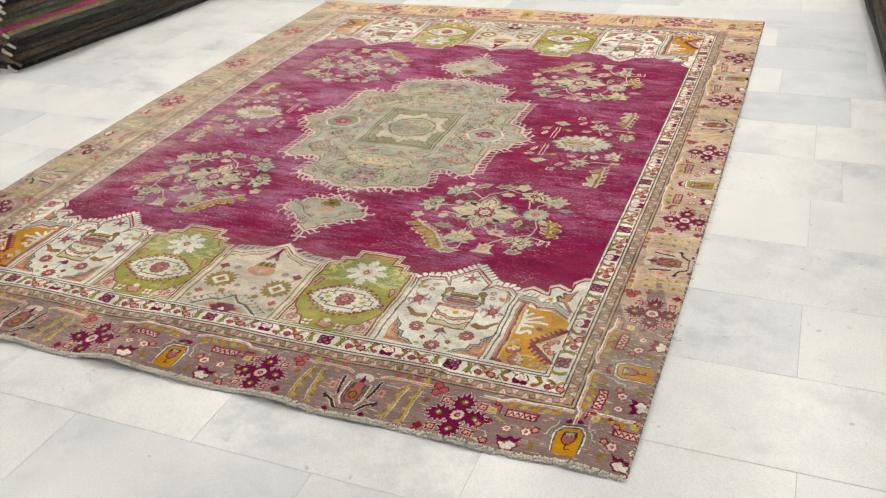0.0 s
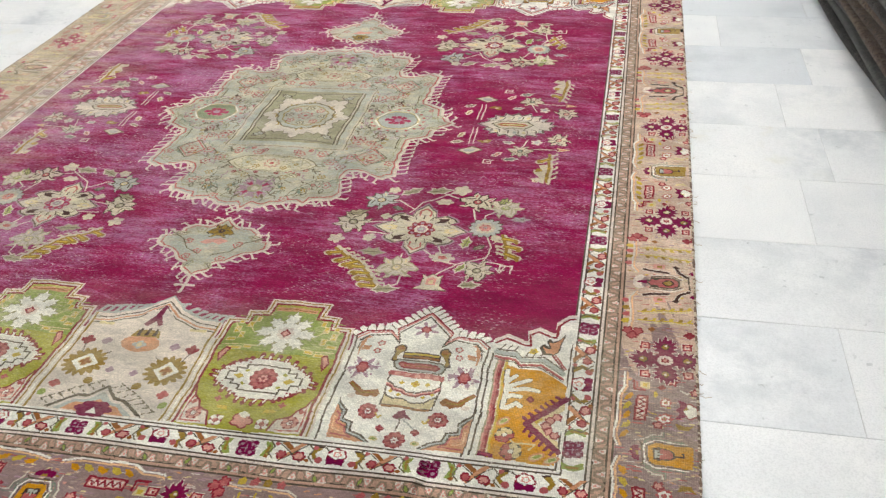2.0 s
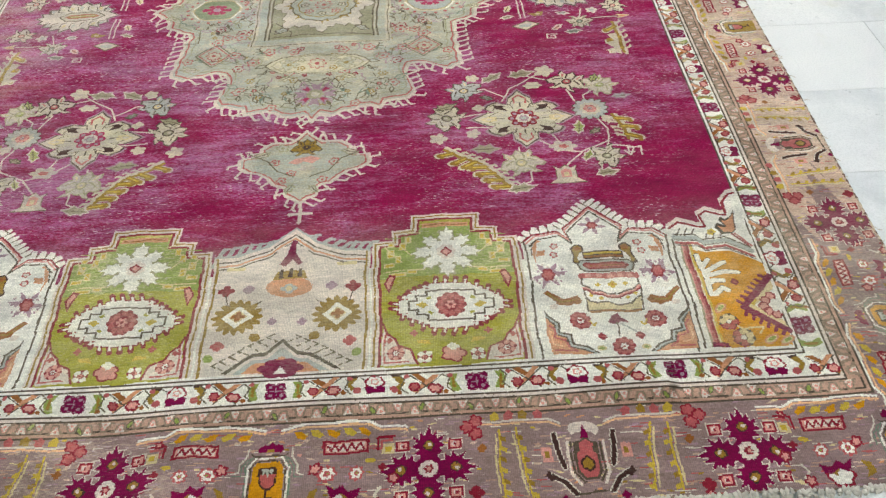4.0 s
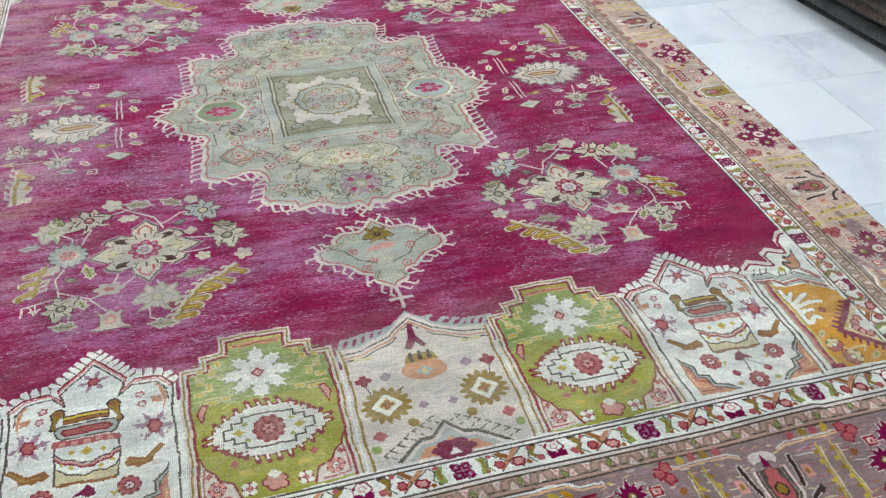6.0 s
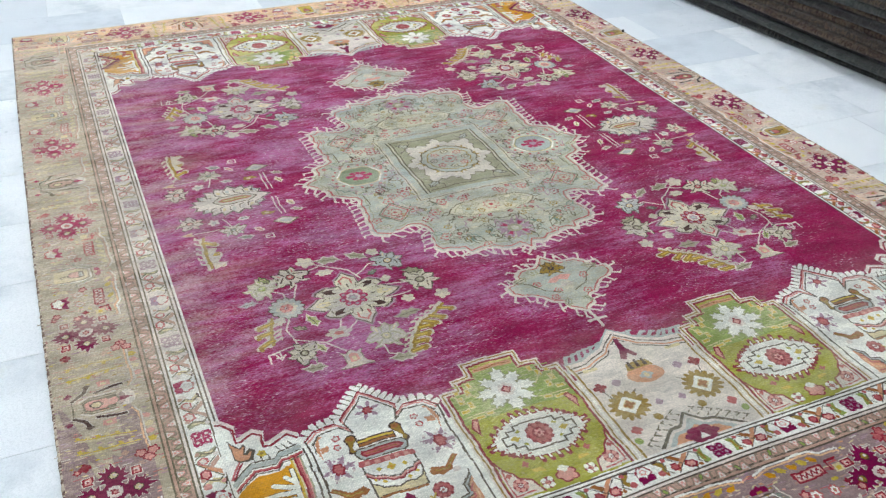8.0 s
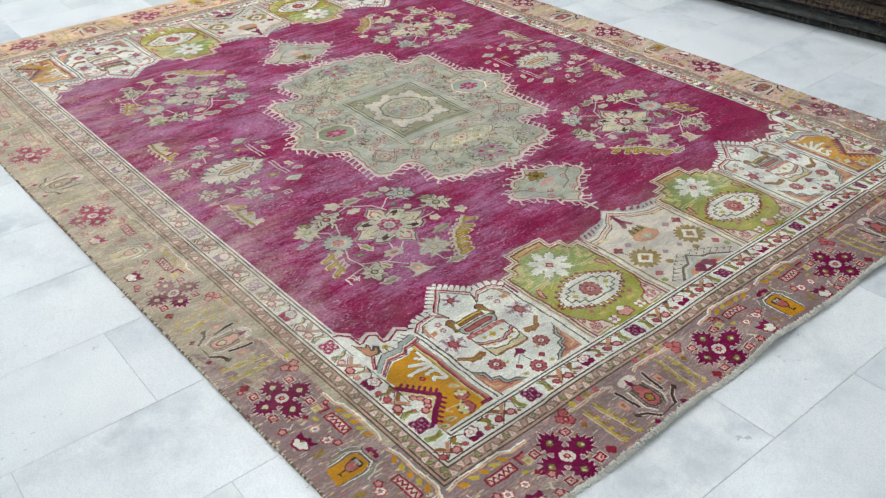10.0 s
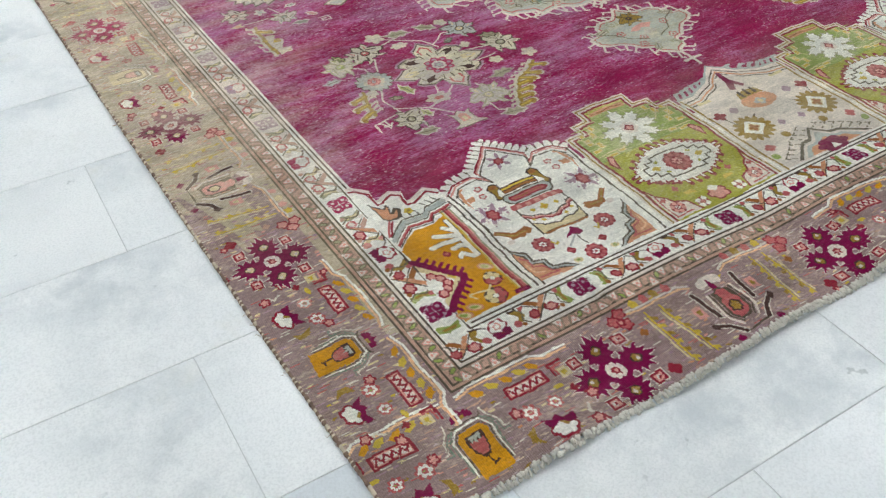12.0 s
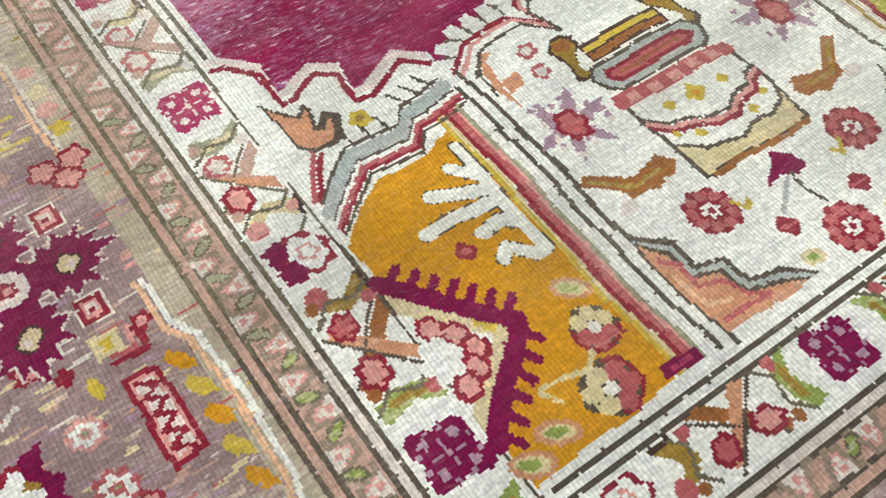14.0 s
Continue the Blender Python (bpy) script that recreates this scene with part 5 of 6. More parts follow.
def pendant(p):
    """Local y points away from the medallion's middle."""
    half = [(0, 0.2), (2.2, 3.0), (4.2, 4.8), (8.7, 5.0), (11.2, 7.0), (11.4, 10.4), (15.8, 11.3), (15.9, 14.2), (14.0, 16.0), (11.0, 16.9), (8.6, 18.7), (7.0, 21.2), (3.8, 22.8), (3.5, 25.8), (0, 28.8)]
    shape = half + [(-x, y) for x, y in reversed(half[1:-1])]
    rim_line = wavy(shape, 2.2, 0.6, 4)
    h = Pen(p.u, p.v, 0, p.flip, 1.0, 3)
    h.c, h.s = p.c, p.s
    h.comb("hook", closed(shape), -2.7, 2.4, 0.66, -0.30, 1.0)
    for a, b in ((-2.6, 32.4), (2.6, 32.4), (0, 35.4)):
        h.line("hook", 0.9, (0, 29.4), (0, 32.4), (a, b))
    p.poly("stone", *rim_line)
    p.line("hook", 0.9, *closed(rim_line))
    p.line("rose", 0.4, *closed(shrunk(rim_line, 0.93, 14)))
    p.line("stone", 0.5, *closed(shrunk(rim_line, 0.88, 14)))
    palm(p, 0, 7.4, 3.4, 180, "ochre", "umber", "line")
    floret(p, 5.8, 7.0, 1.8, "sage")
    floret(p, -5.8, 7.0, 1.8, "sky")
    p.poly("pink", (-4, 11.4), (-1.4, 10.6), (2.6, 11.4), (4.0, 13.2), (2.0, 13.6), (0.2, 12.6), (-2.0, 13.6))
    floret(p, -0.6, 15.6, 2.2, "bone", "bone", 6)
    floret(p, 2.6, 17.2, 1.3, "rose")
    for s in (1, -1):
        leaf(p, s * 11.0, 9.6, 5, 20 * s, "bone", "sage")
        floret(p, s * 7.2, 13.0, 1.4, "rose")
        floret(p, s * 5.0, 20.0, 1.4, "rose")
        leaf(p, s * 3.0, 23.2, 4, 60 * s, "stone", "sage")
        p.line("grey_line", 0.34, (s * 2, 18.6), (s * 6, 16.4), (s * 9, 12.0), (s * 14, 9.2))


pendant(Pen(0.004, 1.092, 180, 1, 1.0, 5))
pendant(Pen(0.010, 2.412, 0, 1, 1.0, 6))


def saw_leaf(p, spine, side=1):
    """A long leaf with lobes on one side and small pale teeth on the other."""
    p.comb("bone", spine, -3.2 * side, 3.9, 2.3, 0.6)
    p.comb("bone", spine, 2.4 * side, 2.4, 0.8, 0.6, 0.7)
    p.line("bone", 1.3, *[(x + 0.6, y + 0.6) for x, y in spine])
    p.comb("ochre", spine, -3.0 * side, 3.9, 1.6, 0.6, 0.9)
    p.line("ochre", 0.9, *spine)
    p.comb("yellow", spine, -2.4 * side, 3.9, 0.5, 0.6)


def spray(p, core):
    stems = [(-19, 1), (-9, 3)], [(-14, 13), (-9, 14), (-4, 10)], [(1, 20), (6, 18), (13, 16)], [(7, 21), (4, 18.5), (-2, 13.4), (-4.5, 8)], [(21, 12), (17, 9), (18, 3)], [(18, 1), (21, -7), (20, -13), (18.5, -17)], [(20, -12), (13, -15.6), (8, -14.6), (3, -10)], [(20, -13.6), (26, -15.2), (25, -18.4), (23.6, -16.6)], [(18, -19), (17, -24)], [(13, -16), (9, -21)], [(6.5, -7), (8, -11)], [(16.5, 3), (14.6, 7), (13, 12)], [(-2, -13), (-2.4, -17)], [(-6, -4), (-15, -3)], [(0, -22), (-0.6, -26), (-4, -28)]
    for s in stems:
        p.line("hook", 0.45, *s)
    # the big saw-edged leaf
    spine = [(-21.0, -11.6), (-17.2, -15.0), (-12.0, -18.2), (-8.6, -23.4), (-5.6, -28.6)]
    saw_leaf(p, spine)
    # the eight-petalled flower in the middle, wider than tall
    petals = [(13.4, 0), (9.2, 3.0), (7.4, 2.7), (9.8, 4.6), (9.0, 6.0), (6.4, 7.4), (3.3, 6.2), (3.0, 9.4), (1.6, 10.6), (0, 12.8)]
    petals = petals + [(-x, y) for x, y in reversed(petals[:-1])]
    petals = petals + [(x, -y) for x, y in reversed(petals[1:-1])]
    for grow, dye in ((1.07, "lilac"), (1.01, "line"), (0.96, "bone"), (0.80, "grey_line"), (0.77, "bone")):
        p.poly(dye, *shrunk(petals, grow))
    for s in (1, -1):
        q = p.sub(0, 0, 0, s)
        q.poly("cream", (11.2, 0), (9.2, 1.2), (6.8, 1.0), (6.8, -1.0), (9.2, -1.2))
        q.poly("bone", (10.2, 0), (9.0, 0.7), (8.0, 0), (9.0, -0.7))
        q.line("line", 0.4, (5.0, 0), (7.2, 0))
        for w in (1, -1):
            d = Pen(p.u, p.v, 0, q.flip, p.k * 100, p.area, p.tall * w)
            d.poly("umber", (3.6, 3.4), (6.6, 4.2), (7.4, 6.0), (4.2, 5.9), (4.8, 4.9))
            d.line("line", 0.4, (2.0, 4.6), (2.6, 6.4), (4.6, 6.9))
            d.line("sage", 0.35, (5.6, 7.4), (8.0, 5.6))
    for w in (1, -1):
        p.poly("rose", (0, w * 10.8), (-1.9, w * 9.0), (-1.7, w * 6.6), (1.7, w * 6.6), (1.9, w * 9.0))
        p.poly("bone", (0, w * 10.0), (-1.4, w * 8.7), (-1.2, w * 6.6), (1.2, w * 6.6), (1.4, w * 8.7))
        p.line("line", 0.4, (0, w * 5.0), (0, w * 6.8))
    p.rose(core, 0, 0, 4.1, 8, 0.25)
    for t in range(0, 360, 45):
        p.sub(0, 0, t).ell("lilac", 0, 3.0, 0.55)
    p.rose("hook", 0, 0, 2.1, 8, 0.15)
    p.rose("lilac", 0, 0, 1.4, 6, 0.3)
    p.ell("sky", 0, 0, 0.7)
    # what stands round it
    palm(p, -19.4, 1.4, 4.9, 70, "bone", "sage")
    palm(p, -14.2, 13.6, 4.6, 40, "sky", "cream")
    leaf(p, -6.6, 19.4, 8, 35, "sage", "hook")
    leaf(p, 1.6, 20.4, 9, 12, "sage", "hook")
    p.rose("bone", 7.8, 21.6, 2.8, 5, 0.35)
    palm(p, 13.4, 15.6, 4.8, -25, "bone", "rose", "umber")
    palm(p, 21.6, 13.0, 4.6, -50, "bone", "moss", "sage")
    leaf(p, 21.0, 17.0, 5, 60, "moss")
    leaf(p, 27.2, 7.4, 6, 0, "sky", "lilac")
    p.rose("line", 18.2, 2.4, 5.0, 14, 0.16)
    p.rose("sky", 18.2, 2.4, 4.7, 14, 0.2)
    p.rose("bone", 18.2, 2.4, 3.0, 10, 0.2)
    rosette(p, 18.2, 2.4, 1.8, "rose", "pink", "sky", 6)
    q = p.sub(25.2, -6.0, -70)
    saw_leaf(q, [(-5.4, 0), (2.0, -0.6), (5.4, -1.8)], -1)
    leaf(p, 13.8, -5.2, 7, 75, "moss", "hook")
    leaf(p, 17.6, -7.4, 4, 20, "sage")
    p.rose("bone", 21.6, -2.6, 1.6, 5, 0.3)
    p.rose("bone", 8.8, -13.0, 3.6, 6, 0.3, 2.5)
    p.rose("rose", 8.8, -13.0, 1.4, 5, 0.3, 0.9)
    palm(p, 18.6, -18.0, 4.2, -60, "bone", "sage")
    leaf(p, 14.6, -17.2, 5, 65, "moss", "hook")
    p.line("hook", 0.45, (27.6, -18.4), (27.6, -15.2), (24.6, -15.2), (24.6, -17.2), (26, -17.2))
    leaf(p, 18.4, -24.4, 7, 8, "sage", "hook")
    q = p.sub(8.2, -24.4, 180)
    bell = mirrored([(4.4, 3.2), (2.4, 1.6), (2.2, -1.6), (2.8, -3.2), (1.3, -2.2), (0, -3.4)])
    q.poly("grey_line", *[(x * 1.1, y * 1.1) for x, y in bell])
    q.poly("bone", *bell)
    q.poly("pink", (-1.2, 1.2), (-1.2, -1.4), (0, -2.2), (1.2, -1.4), (1.2, 1.2))
    q.rect("cream", -0.6, -0.8, 0.6, 0.8)
    palm(p, -2.0, -19.4, 5.0, 10, "bone", "cream", "sage")
    leaf(p, -10.4, -12.6, 9, -8, "sage", "lilac")
    leaf(p, -3.2, -28.6, 8, 6, "sage", "hook")
    p.rose("bone", -22.6, -7.0, 2.4, 5, 0.4)
    p.rose("bone", -13.4, -5.8, 1.9, 5, 0.3)
    leaf(p, -19.4, 6.6, 7, 20, "sage")
    p.rose("bone", -11.2, 5.4, 1.6, 4, 0.3)
    p.rose("bone", 4.2, 14.8, 2.6, 6, 0.3, 1.7)
    leaf(p, -8.4, 9.6, 4, -30, "teal")
    p.rose("bone", -12.0, 19.6, 2.0, 5, 0.3)


for side in (1, -1):
    core = "red" if side > 0 else "raspberry"
    spray(Pen(0.003 + side * 0.555, 1.102, 0, side, 0.99, 3), core)
    q = Pen(0.005 + side * 0.560, 2.437, 0, side, 0.97, 3)
    q.tall = -1.0
    spray(q, core)


def side_palmette(p):
    """Local x points to the rug's long edge."""
    # a jagged oval of leaves about a golden bar
    half = [(12.6, 0.4), (10.6, 1.2), (11.4, 3.0), (8.8, 3.2), (9.4, 5.4), (6.6, 5.0), (7.2, 7.6), (4.0, 6.6), (3.6, 8.8), (0.6, 7.2), (-0.6, 9.2), (-2.8, 7.2), (-5.0, 8.6), (-5.4, 6.2), (-8.2, 7.0), (-7.6, 4.4), (-10.2, 4.2), (-9.4, 2.2), (-12.8, 0)]
    oval = half + [(x, -y) for x, y in reversed(half[1:-1])]
    p.poly("lilac", *[(x * 1.05, y * 1.06) for x, y in oval])
    p.poly("line", *[(x * 1.01, y * 1.02) for x, y in oval])
    p.poly("hook", *[(x * 0.96, y * 0.94) for x, y in oval])
    for w in (1, -1):
        for i, x in enumerate((8.6, 6.2, 3.4, 0.4, -2.8, -5.6, -8.0)):
            y = 6.6 * math.sqrt(1 - (x / 13.0) ** 2)
            p.line("line", 0.4, (x - 1.0, w * y * 0.52), (x + 0.5, w * y * 0.62), (x + 0.8, w * y * 0.95))
            p.poly(("sky", "bone", "cream")[i % 3], (x - 0.9, w * y * 0.66), (x, w * y * 0.74), (x + 0.2, w * y * 1.02), (x - 1.1, w * y * 0.92))
    p.poly("line", (5.4, 0.2), (3.0, 2.9), (-5.6, 2.9), (-8.6, 0.2), (-5.6, -2.7), (3.0, -2.7))
    p.poly("bone", (4.9, 0.2), (2.8, 2.5), (-5.4, 2.5), (-8.0, 0.2), (-5.4, -2.3), (2.8, -2.3))
    p.poly("rose", (3.6, 0.2), (2.2, 1.4), (-5.0, 1.4), (-6.8, 0.2), (-5.0, -1.0), (2.2, -1.0))
    p.poly("ochre", (3.0, 0.2), (1.8, 1.0), (-4.8, 1.0), (-6.2, 0.2), (-4.8, -0.6), (1.8, -0.6))
    p.line("cream", 0.5, (-4.8, 0.2), (1.8, 0.2))
    for w in (1, -1):
        q = Pen(p.u, p.v, 0, p.flip, p.k * 100, p.area)
        q.tall = w
        # saw-edged leaf standing by the long edge, golden outside and pale inside
        saw_leaf(q, [(13.4, 36.6), (13.2, 31.0), (12.8, 25.2), (12.4, 19.6)])
        q.poly("bone", (12.6, 37.6), (8.2, 35.0), (11.0, 34.0), (8.8, 31.0), (11.6, 30.2), (9.6, 26.6), (12.4, 25.6), (12.8, 33.0))
        # rails and lozenges towards the middle
        for x in (-12.6, -14.0):
            q.line("hook", 0.42, (x, 14.6), (x + 0.2, 3.0))
        q.poly("grey_line", (-12.6, 22.0), (-8.6, 18.8), (-12.6, 16.4), (-17.0, 19.2))
        q.poly("bone", (-12.6, 21.5), (-9.4, 18.8), (-12.6, 16.9), (-16.2, 19.2))
        q.ell("sky", -12.8, 19.1, 1.8, 1.1)
        leaf(q, -17.3, 8.2, 4.6, 70, "cream", "hook")
        leaf(q, -18.0, 13.2, 4.4, 20, "sage", "hook")
        q.poly("ochre", (-11.6, 12.2), (-9.8, 14.0), (-7.2, 13.6), (-6.8, 11.6), (-8.4, 11.2), (-9.4, 12.2))
        q.ell("cream", -8.6, 12.6, 0.8, 0.5)
        leaf(q, -1.2, 12.8, 4.2, 0, "sky", "hook")
        palm(q, 3.2, 18.0, 3.6, 0, "bone", "teal", "grey_line")
        leaf(q, 0.6, 23.8, 5.4, 15, "teal", "hook")
        leaf(q, -4.0, 21.2, 4.0, 50, "pink", "hook")
        q.rose("hook", 8.0, 11.8, 1.9, 5, 0.45)
        q.rose("sky", 8.0, 11.8, 0.9, 5, 0.4)
        q.line("hook", 0.42, (7.2, 16.4), (14.6, 16.4))
        q.line("hook", 0.42, (3.4, 16.0), (5.0, 10.8))
        q.poly("cream", (14.6, 17.4), (16.8, 17.0), (18.6, 16.2), (16.8, 15.4), (14.6, 15.0), (15.4, 16.2))
        q.ell("salmon", 16.4, 16.2, 0.8, 0.5)
        palm(q, 15.0, 9.6, 3.9, -70, "bone", "pink", "umber")
        q.line("hook", 0.45, (-4.2, 25.2), (-7.2, 25.2), (-7.2, 27.4), (-4.8, 27.4), (-4.8, 26.2), (-6.2, 26.2))


side_palmette(Pen(0.742, 1.757, 0, 1, 1.0, 3))
side_palmette(Pen(-0.742, 1.757, 0, -1, 1.0, 3))


# ---- dyes that faded or run differently along the borders
def refade(mask, pairs):
    old = DYE.copy()
    for a, c in pairs:
        DYE[mask & (old == CODE[a])] = CODE[c]


rim = AREA < 3
stripe_area = AREA == 2
ragged = 0.08 * np.sin(GV * 9) + 0.05 * np.sin(GU * 40 + GV * 21)
refade(rim & (GU < -1.0) & (GV > 0.6 + ragged), (("line", "grey_line"), ("gold", "cream"), ("ochre", "cream"), ("moss", "sage"), ("rust", "tan"), ("rose", "pink")))
refade(stripe_area & (GU < -0.99) & (GV > 0.66 + 0.4 * ragged), (("plum", "raspberry"), ("red", "rose"), ("rose", "pink"), ("pink", "blush"), ("lilac", "blush"), ("salmon", "tan")))
refade(stripe_area & (GU < -0.99) & (GV > 1.02 + ragged), (("raspberry", "lilac"), ("ivory", "blush")))
refade((AREA == 0) & (GU < -1.1) & (GV > 1.42 + ragged), (("umber", "grey_line"), ("plum", "raspberry"), ("yellow", "cream"), ("red", "rose"), ("peach", "tan"), ("rose", "pink"), ("pink", "tan"), ("ivory", "hook")))
refade(rim & (GU > 1.0) & (GV > 1.3 + ragged), (("gold", "ochre"), ("ochre", "cream")))
refade(rim & (GV > 3.25), (("plum", "raspberry"), ("gold", "yellow"), ("ochre", "cream"), ("line", "grey_line"), ("umber", "rust"), ("teal", "sky"), ("near", "far")))


# runs of odd yarn in the border's ground, mended and faded row by row
odd = np.random.default_rng(5)
grounds = np.isin(DYE, [CODE[d] for d in ("near", "side", "west", "far")]) & (AREA == 0)
for share, across, down, names in ((0.06, 9, 1, ("lilac", "tan", "hook", "rose")), (0.05, 5, 2, ("tan", "side", "lilac", "cream")), (0.012, 4, 2, ("yellow", "pink", "salmon", "ochre"))):
    cells = (NV // down + 2, NU // across + 2)
    pick = odd.random(cells) < share
    kind = odd.integers(0, len(names), cells)
    shift = odd.integers(0, across, NV)[:, None]
    at = (np.arange(NV)[:, None] // down, (np.arange(NU)[None, :] + shift) // across)
    for i, dye in enumerate(names):
        DYE[grounds & pick[at] & (kind[at] == i)] = CODE[dye]


# knots lost or tied a place too far: no edge is clean
loose = np.random.default_rng(17)
KJ, KI = np.indices(DYE.shape)
slip = loose.choice([-1] + 60 * [0] + [1], size=(2,) + DYE.shape)
FROM = (np.clip(KJ + slip[0], 0, NV - 1), np.clip(KI + slip[1], 0, NU - 1))
same = AREA[FROM] == AREA
DYE[:] = np.where(same, DYE[FROM], DYE)


# ---------------------------------------------------------------- from knots to mesh
def lie(u, v):
    """The place of a point of the plan on the floor, with the ripples of the pile."""
    u, v = np.asarray(u, float), np.asarray(v, float)
    # the rug widens towards its far end and lies a little askew
    x = u * (0.976 + 0.026 * v - 0.0028 * v * v) + 0.010 - 0.018 * v
    y = v + 0.027 * np.clip(v - 1.75, 0, None) ** 2 + 0.016 * x
    near = np.exp(-((v / 0.16) ** 2))
    z = 0.0085 + 0.0022 * np.sin(u * 7 + 2.1 * np.sin(v * 2.3)) * np.cos(v * 5 + u * 2)
    z = z + near * (0.016 * np.exp(-(((u + 0.14) / 0.11) ** 2)) + 0.010 * np.exp(-(((u + 0.62) / 0.10) ** 2)) + 0.008 * np.exp(-(((u - 0.42) / 0.09) ** 2)) + 0.004 * np.sin(u * 23))
    z = z + 0.007 * np.exp(-(((v - 0.235) / 0.05) ** 2)) * (0.5 + 0.5 * np.sin(u * 9.0 + 0.8)) * (np.abs(u) < 0.75)
    y = y - near * (0.004 + 0.003 * np.sin(u * 4.2 - 1.2) + 0.003 * np.sin(u * 15))
    return x * RUG, y * RUG, np.maximum(z, 0.0055)


rug = tagged(new("rug"), "large antique hand-knotted wool rug, magenta field with stone medallion, worn", "rug", kind="thing")
LABELS = {"outer_border": "wide taupe and rose outer border with maroon flower crosses", "guard_stripe": "narrow tan guard stripe with a running vine",
          "floral_stripe": "ivory stripe with small maroon and pink flowers", "field": "worn magenta field with floral sprays", "medallion": "stone-beige central medallion with hooked edge",
          "pendant": "stone-beige pendant with hooked edge", "end_panel": "row of ivory, green and gold end panels"}


def weave(name, mask):
    code = np.where(mask, DYE, -1)
    cap = np.where(GV < 0.5, 12, 48)
    col = np.arange(NU)[None, :]
    begin = np.ones((NV, NU), bool)
    begin[:, 1:] = (code[:, 1:] != code[:, :-1]) | (col[:, 1:] % cap[:, 1:] == 0)
    row, start = np.nonzero(begin)
    end = np.append(start[1:], 0)
    end[np.append(row[1:] != row[:-1], True)] = NU
    dye = code[row, start]
    keep = dye >= 0
    row, start, end, dye = row[keep], start[keep], end[keep], dye[keep]
    n = len(row)
    # no knot sits quite in line with the one above it
    lean_a, lean_b = (0.4 * (np.sin(row * 12.9898 + c * 78.233) * 43758.5453 % 1.0 - 0.5) * ((c > 0) & (c < NU)) for c in (start, end))
    us = U0 + np.stack([start + lean_a, end + lean_b, end + lean_b, start + lean_a], 1) * KNOT
    vs = V0 + np.stack([row, row, row + 1, row + 1], 1) * KNOT
    x, y, z = lie(us, vs)
    me = bpy.data.meshes.new(name)
    me.vertices.add(4 * n)
    me.vertices.foreach_set("co", np.stack([x, y, z], -1).astype(np.float32).ravel())
    me.loops.add(4 * n)
    me.loops.foreach_set("vertex_index", np.arange(4 * n, dtype=np.int32))
    me.polygons.add(n)
    me.polygons.foreach_set("loop_start", np.arange(0, 4 * n, 4, dtype=np.int32))
    used = np.unique(dye)
    for d in used:
        me.materials.append(DYES[DYE_NAMES[d]])
    me.polygons.foreach_set("material_index", np.searchsorted(used, dye).astype(np.int32))
    me.update(calc_edges=True)
    ob = new(name, me)
    ob.parent = rug
    return tagged(ob, LABELS[name])


PANEL_EDGES = [-1.1, -0.838, -0.505, -0.168, 0.171, 0.503, 0.837, 1.1]
PANEL_LABELS = ["gold end panel with maroon toothed chevron", "ivory end panel with an urn and rosettes", "green end panel with white star and toothed cartouche", "blush end panel with lily and gold lozenges"]


def largest(mask):
    """The biggest connected piece of a mask."""
    js, is_ = np.nonzero(mask)
    box_ = np.s_[js.min():js.max() + 1, is_.min():is_.max() + 1]
    left = mask[box_].copy()
    best = np.zeros_like(left)
    while left.sum() > best.sum():
        j, i = np.argwhere(left)[0]
        piece = np.zeros_like(left)
        piece[j, i] = True
        size = 0
        while piece.sum() != size:
            size = piece.sum()
            for _ in range(12):
                # sweep along rows and columns until nothing more is reached
                grown = piece.copy()
                grown[1:] |= piece[:-1]
                grown[:-1] |= piece[1:]
                grown[:, 1:] |= piece[:, :-1]
                grown[:, :-1] |= piece[:, 1:]
                piece = grown & left
        left &= ~piece
        if piece.sum() > best.sum():
            best = piece
    out = np.zeros_like(mask)
    out[box_] = best
    return out


for end in (GV < 1.7, GV > 1.7):
    for k in range(7):
        mask = largest((AREA == 7) & end & (GU >= PANEL_EDGES[k]) & (GU < PANEL_EDGES[k + 1]))
        AREA[mask] = 100 + k
        ob = weave("end_panel", mask)
        tagged(ob, PANEL_LABELS[min(k, 6 - k)])


AREA[AREA == 7] = 3
for i, name in enumerate(AREAS):
    if name != "end_panel":
        weave(name, AREA == i)


def backing():
    bm = bmesh.new()
    nu, nv = 90, 110
    top, low = [], []
    for j in range(nv + 1):
        for i in range(nu + 1):
            u, v = U0 + (U1 - U0) * i / nu, V0 + (V1 - V0) * j / nv
            x, y, z = (float(a) for a in lie(u, v))
            top.append(bm.verts.new((x, y, z - 0.0047)))
            low.append(bm.verts.new((x, y, max(0.0004, z - 0.0075))))
    w = nu + 1
    for j in range(nv):
        for i in range(nu):
            a = j * w + i
            bm.faces.new((top[a], top[a + 1], top[a + w + 1], top[a + w]))
            bm.faces.new((low[a], low[a + w], low[a + w + 1], low[a + 1]))
    ring = [i for i in range(nu)] + [nu + j * w for j in range(nv)] + [nv * w + nu - i for i in range(nu)] + [(nv - j) * w for j in range(nv)]
    for a, b in zip(ring, ring[1:] + ring[:1]):
        bm.faces.new((top[b], top[a], low[a], low[b]))
    part("backing", bm, JUTE, rug, "pale cotton foundation of the rug", True)


backing()


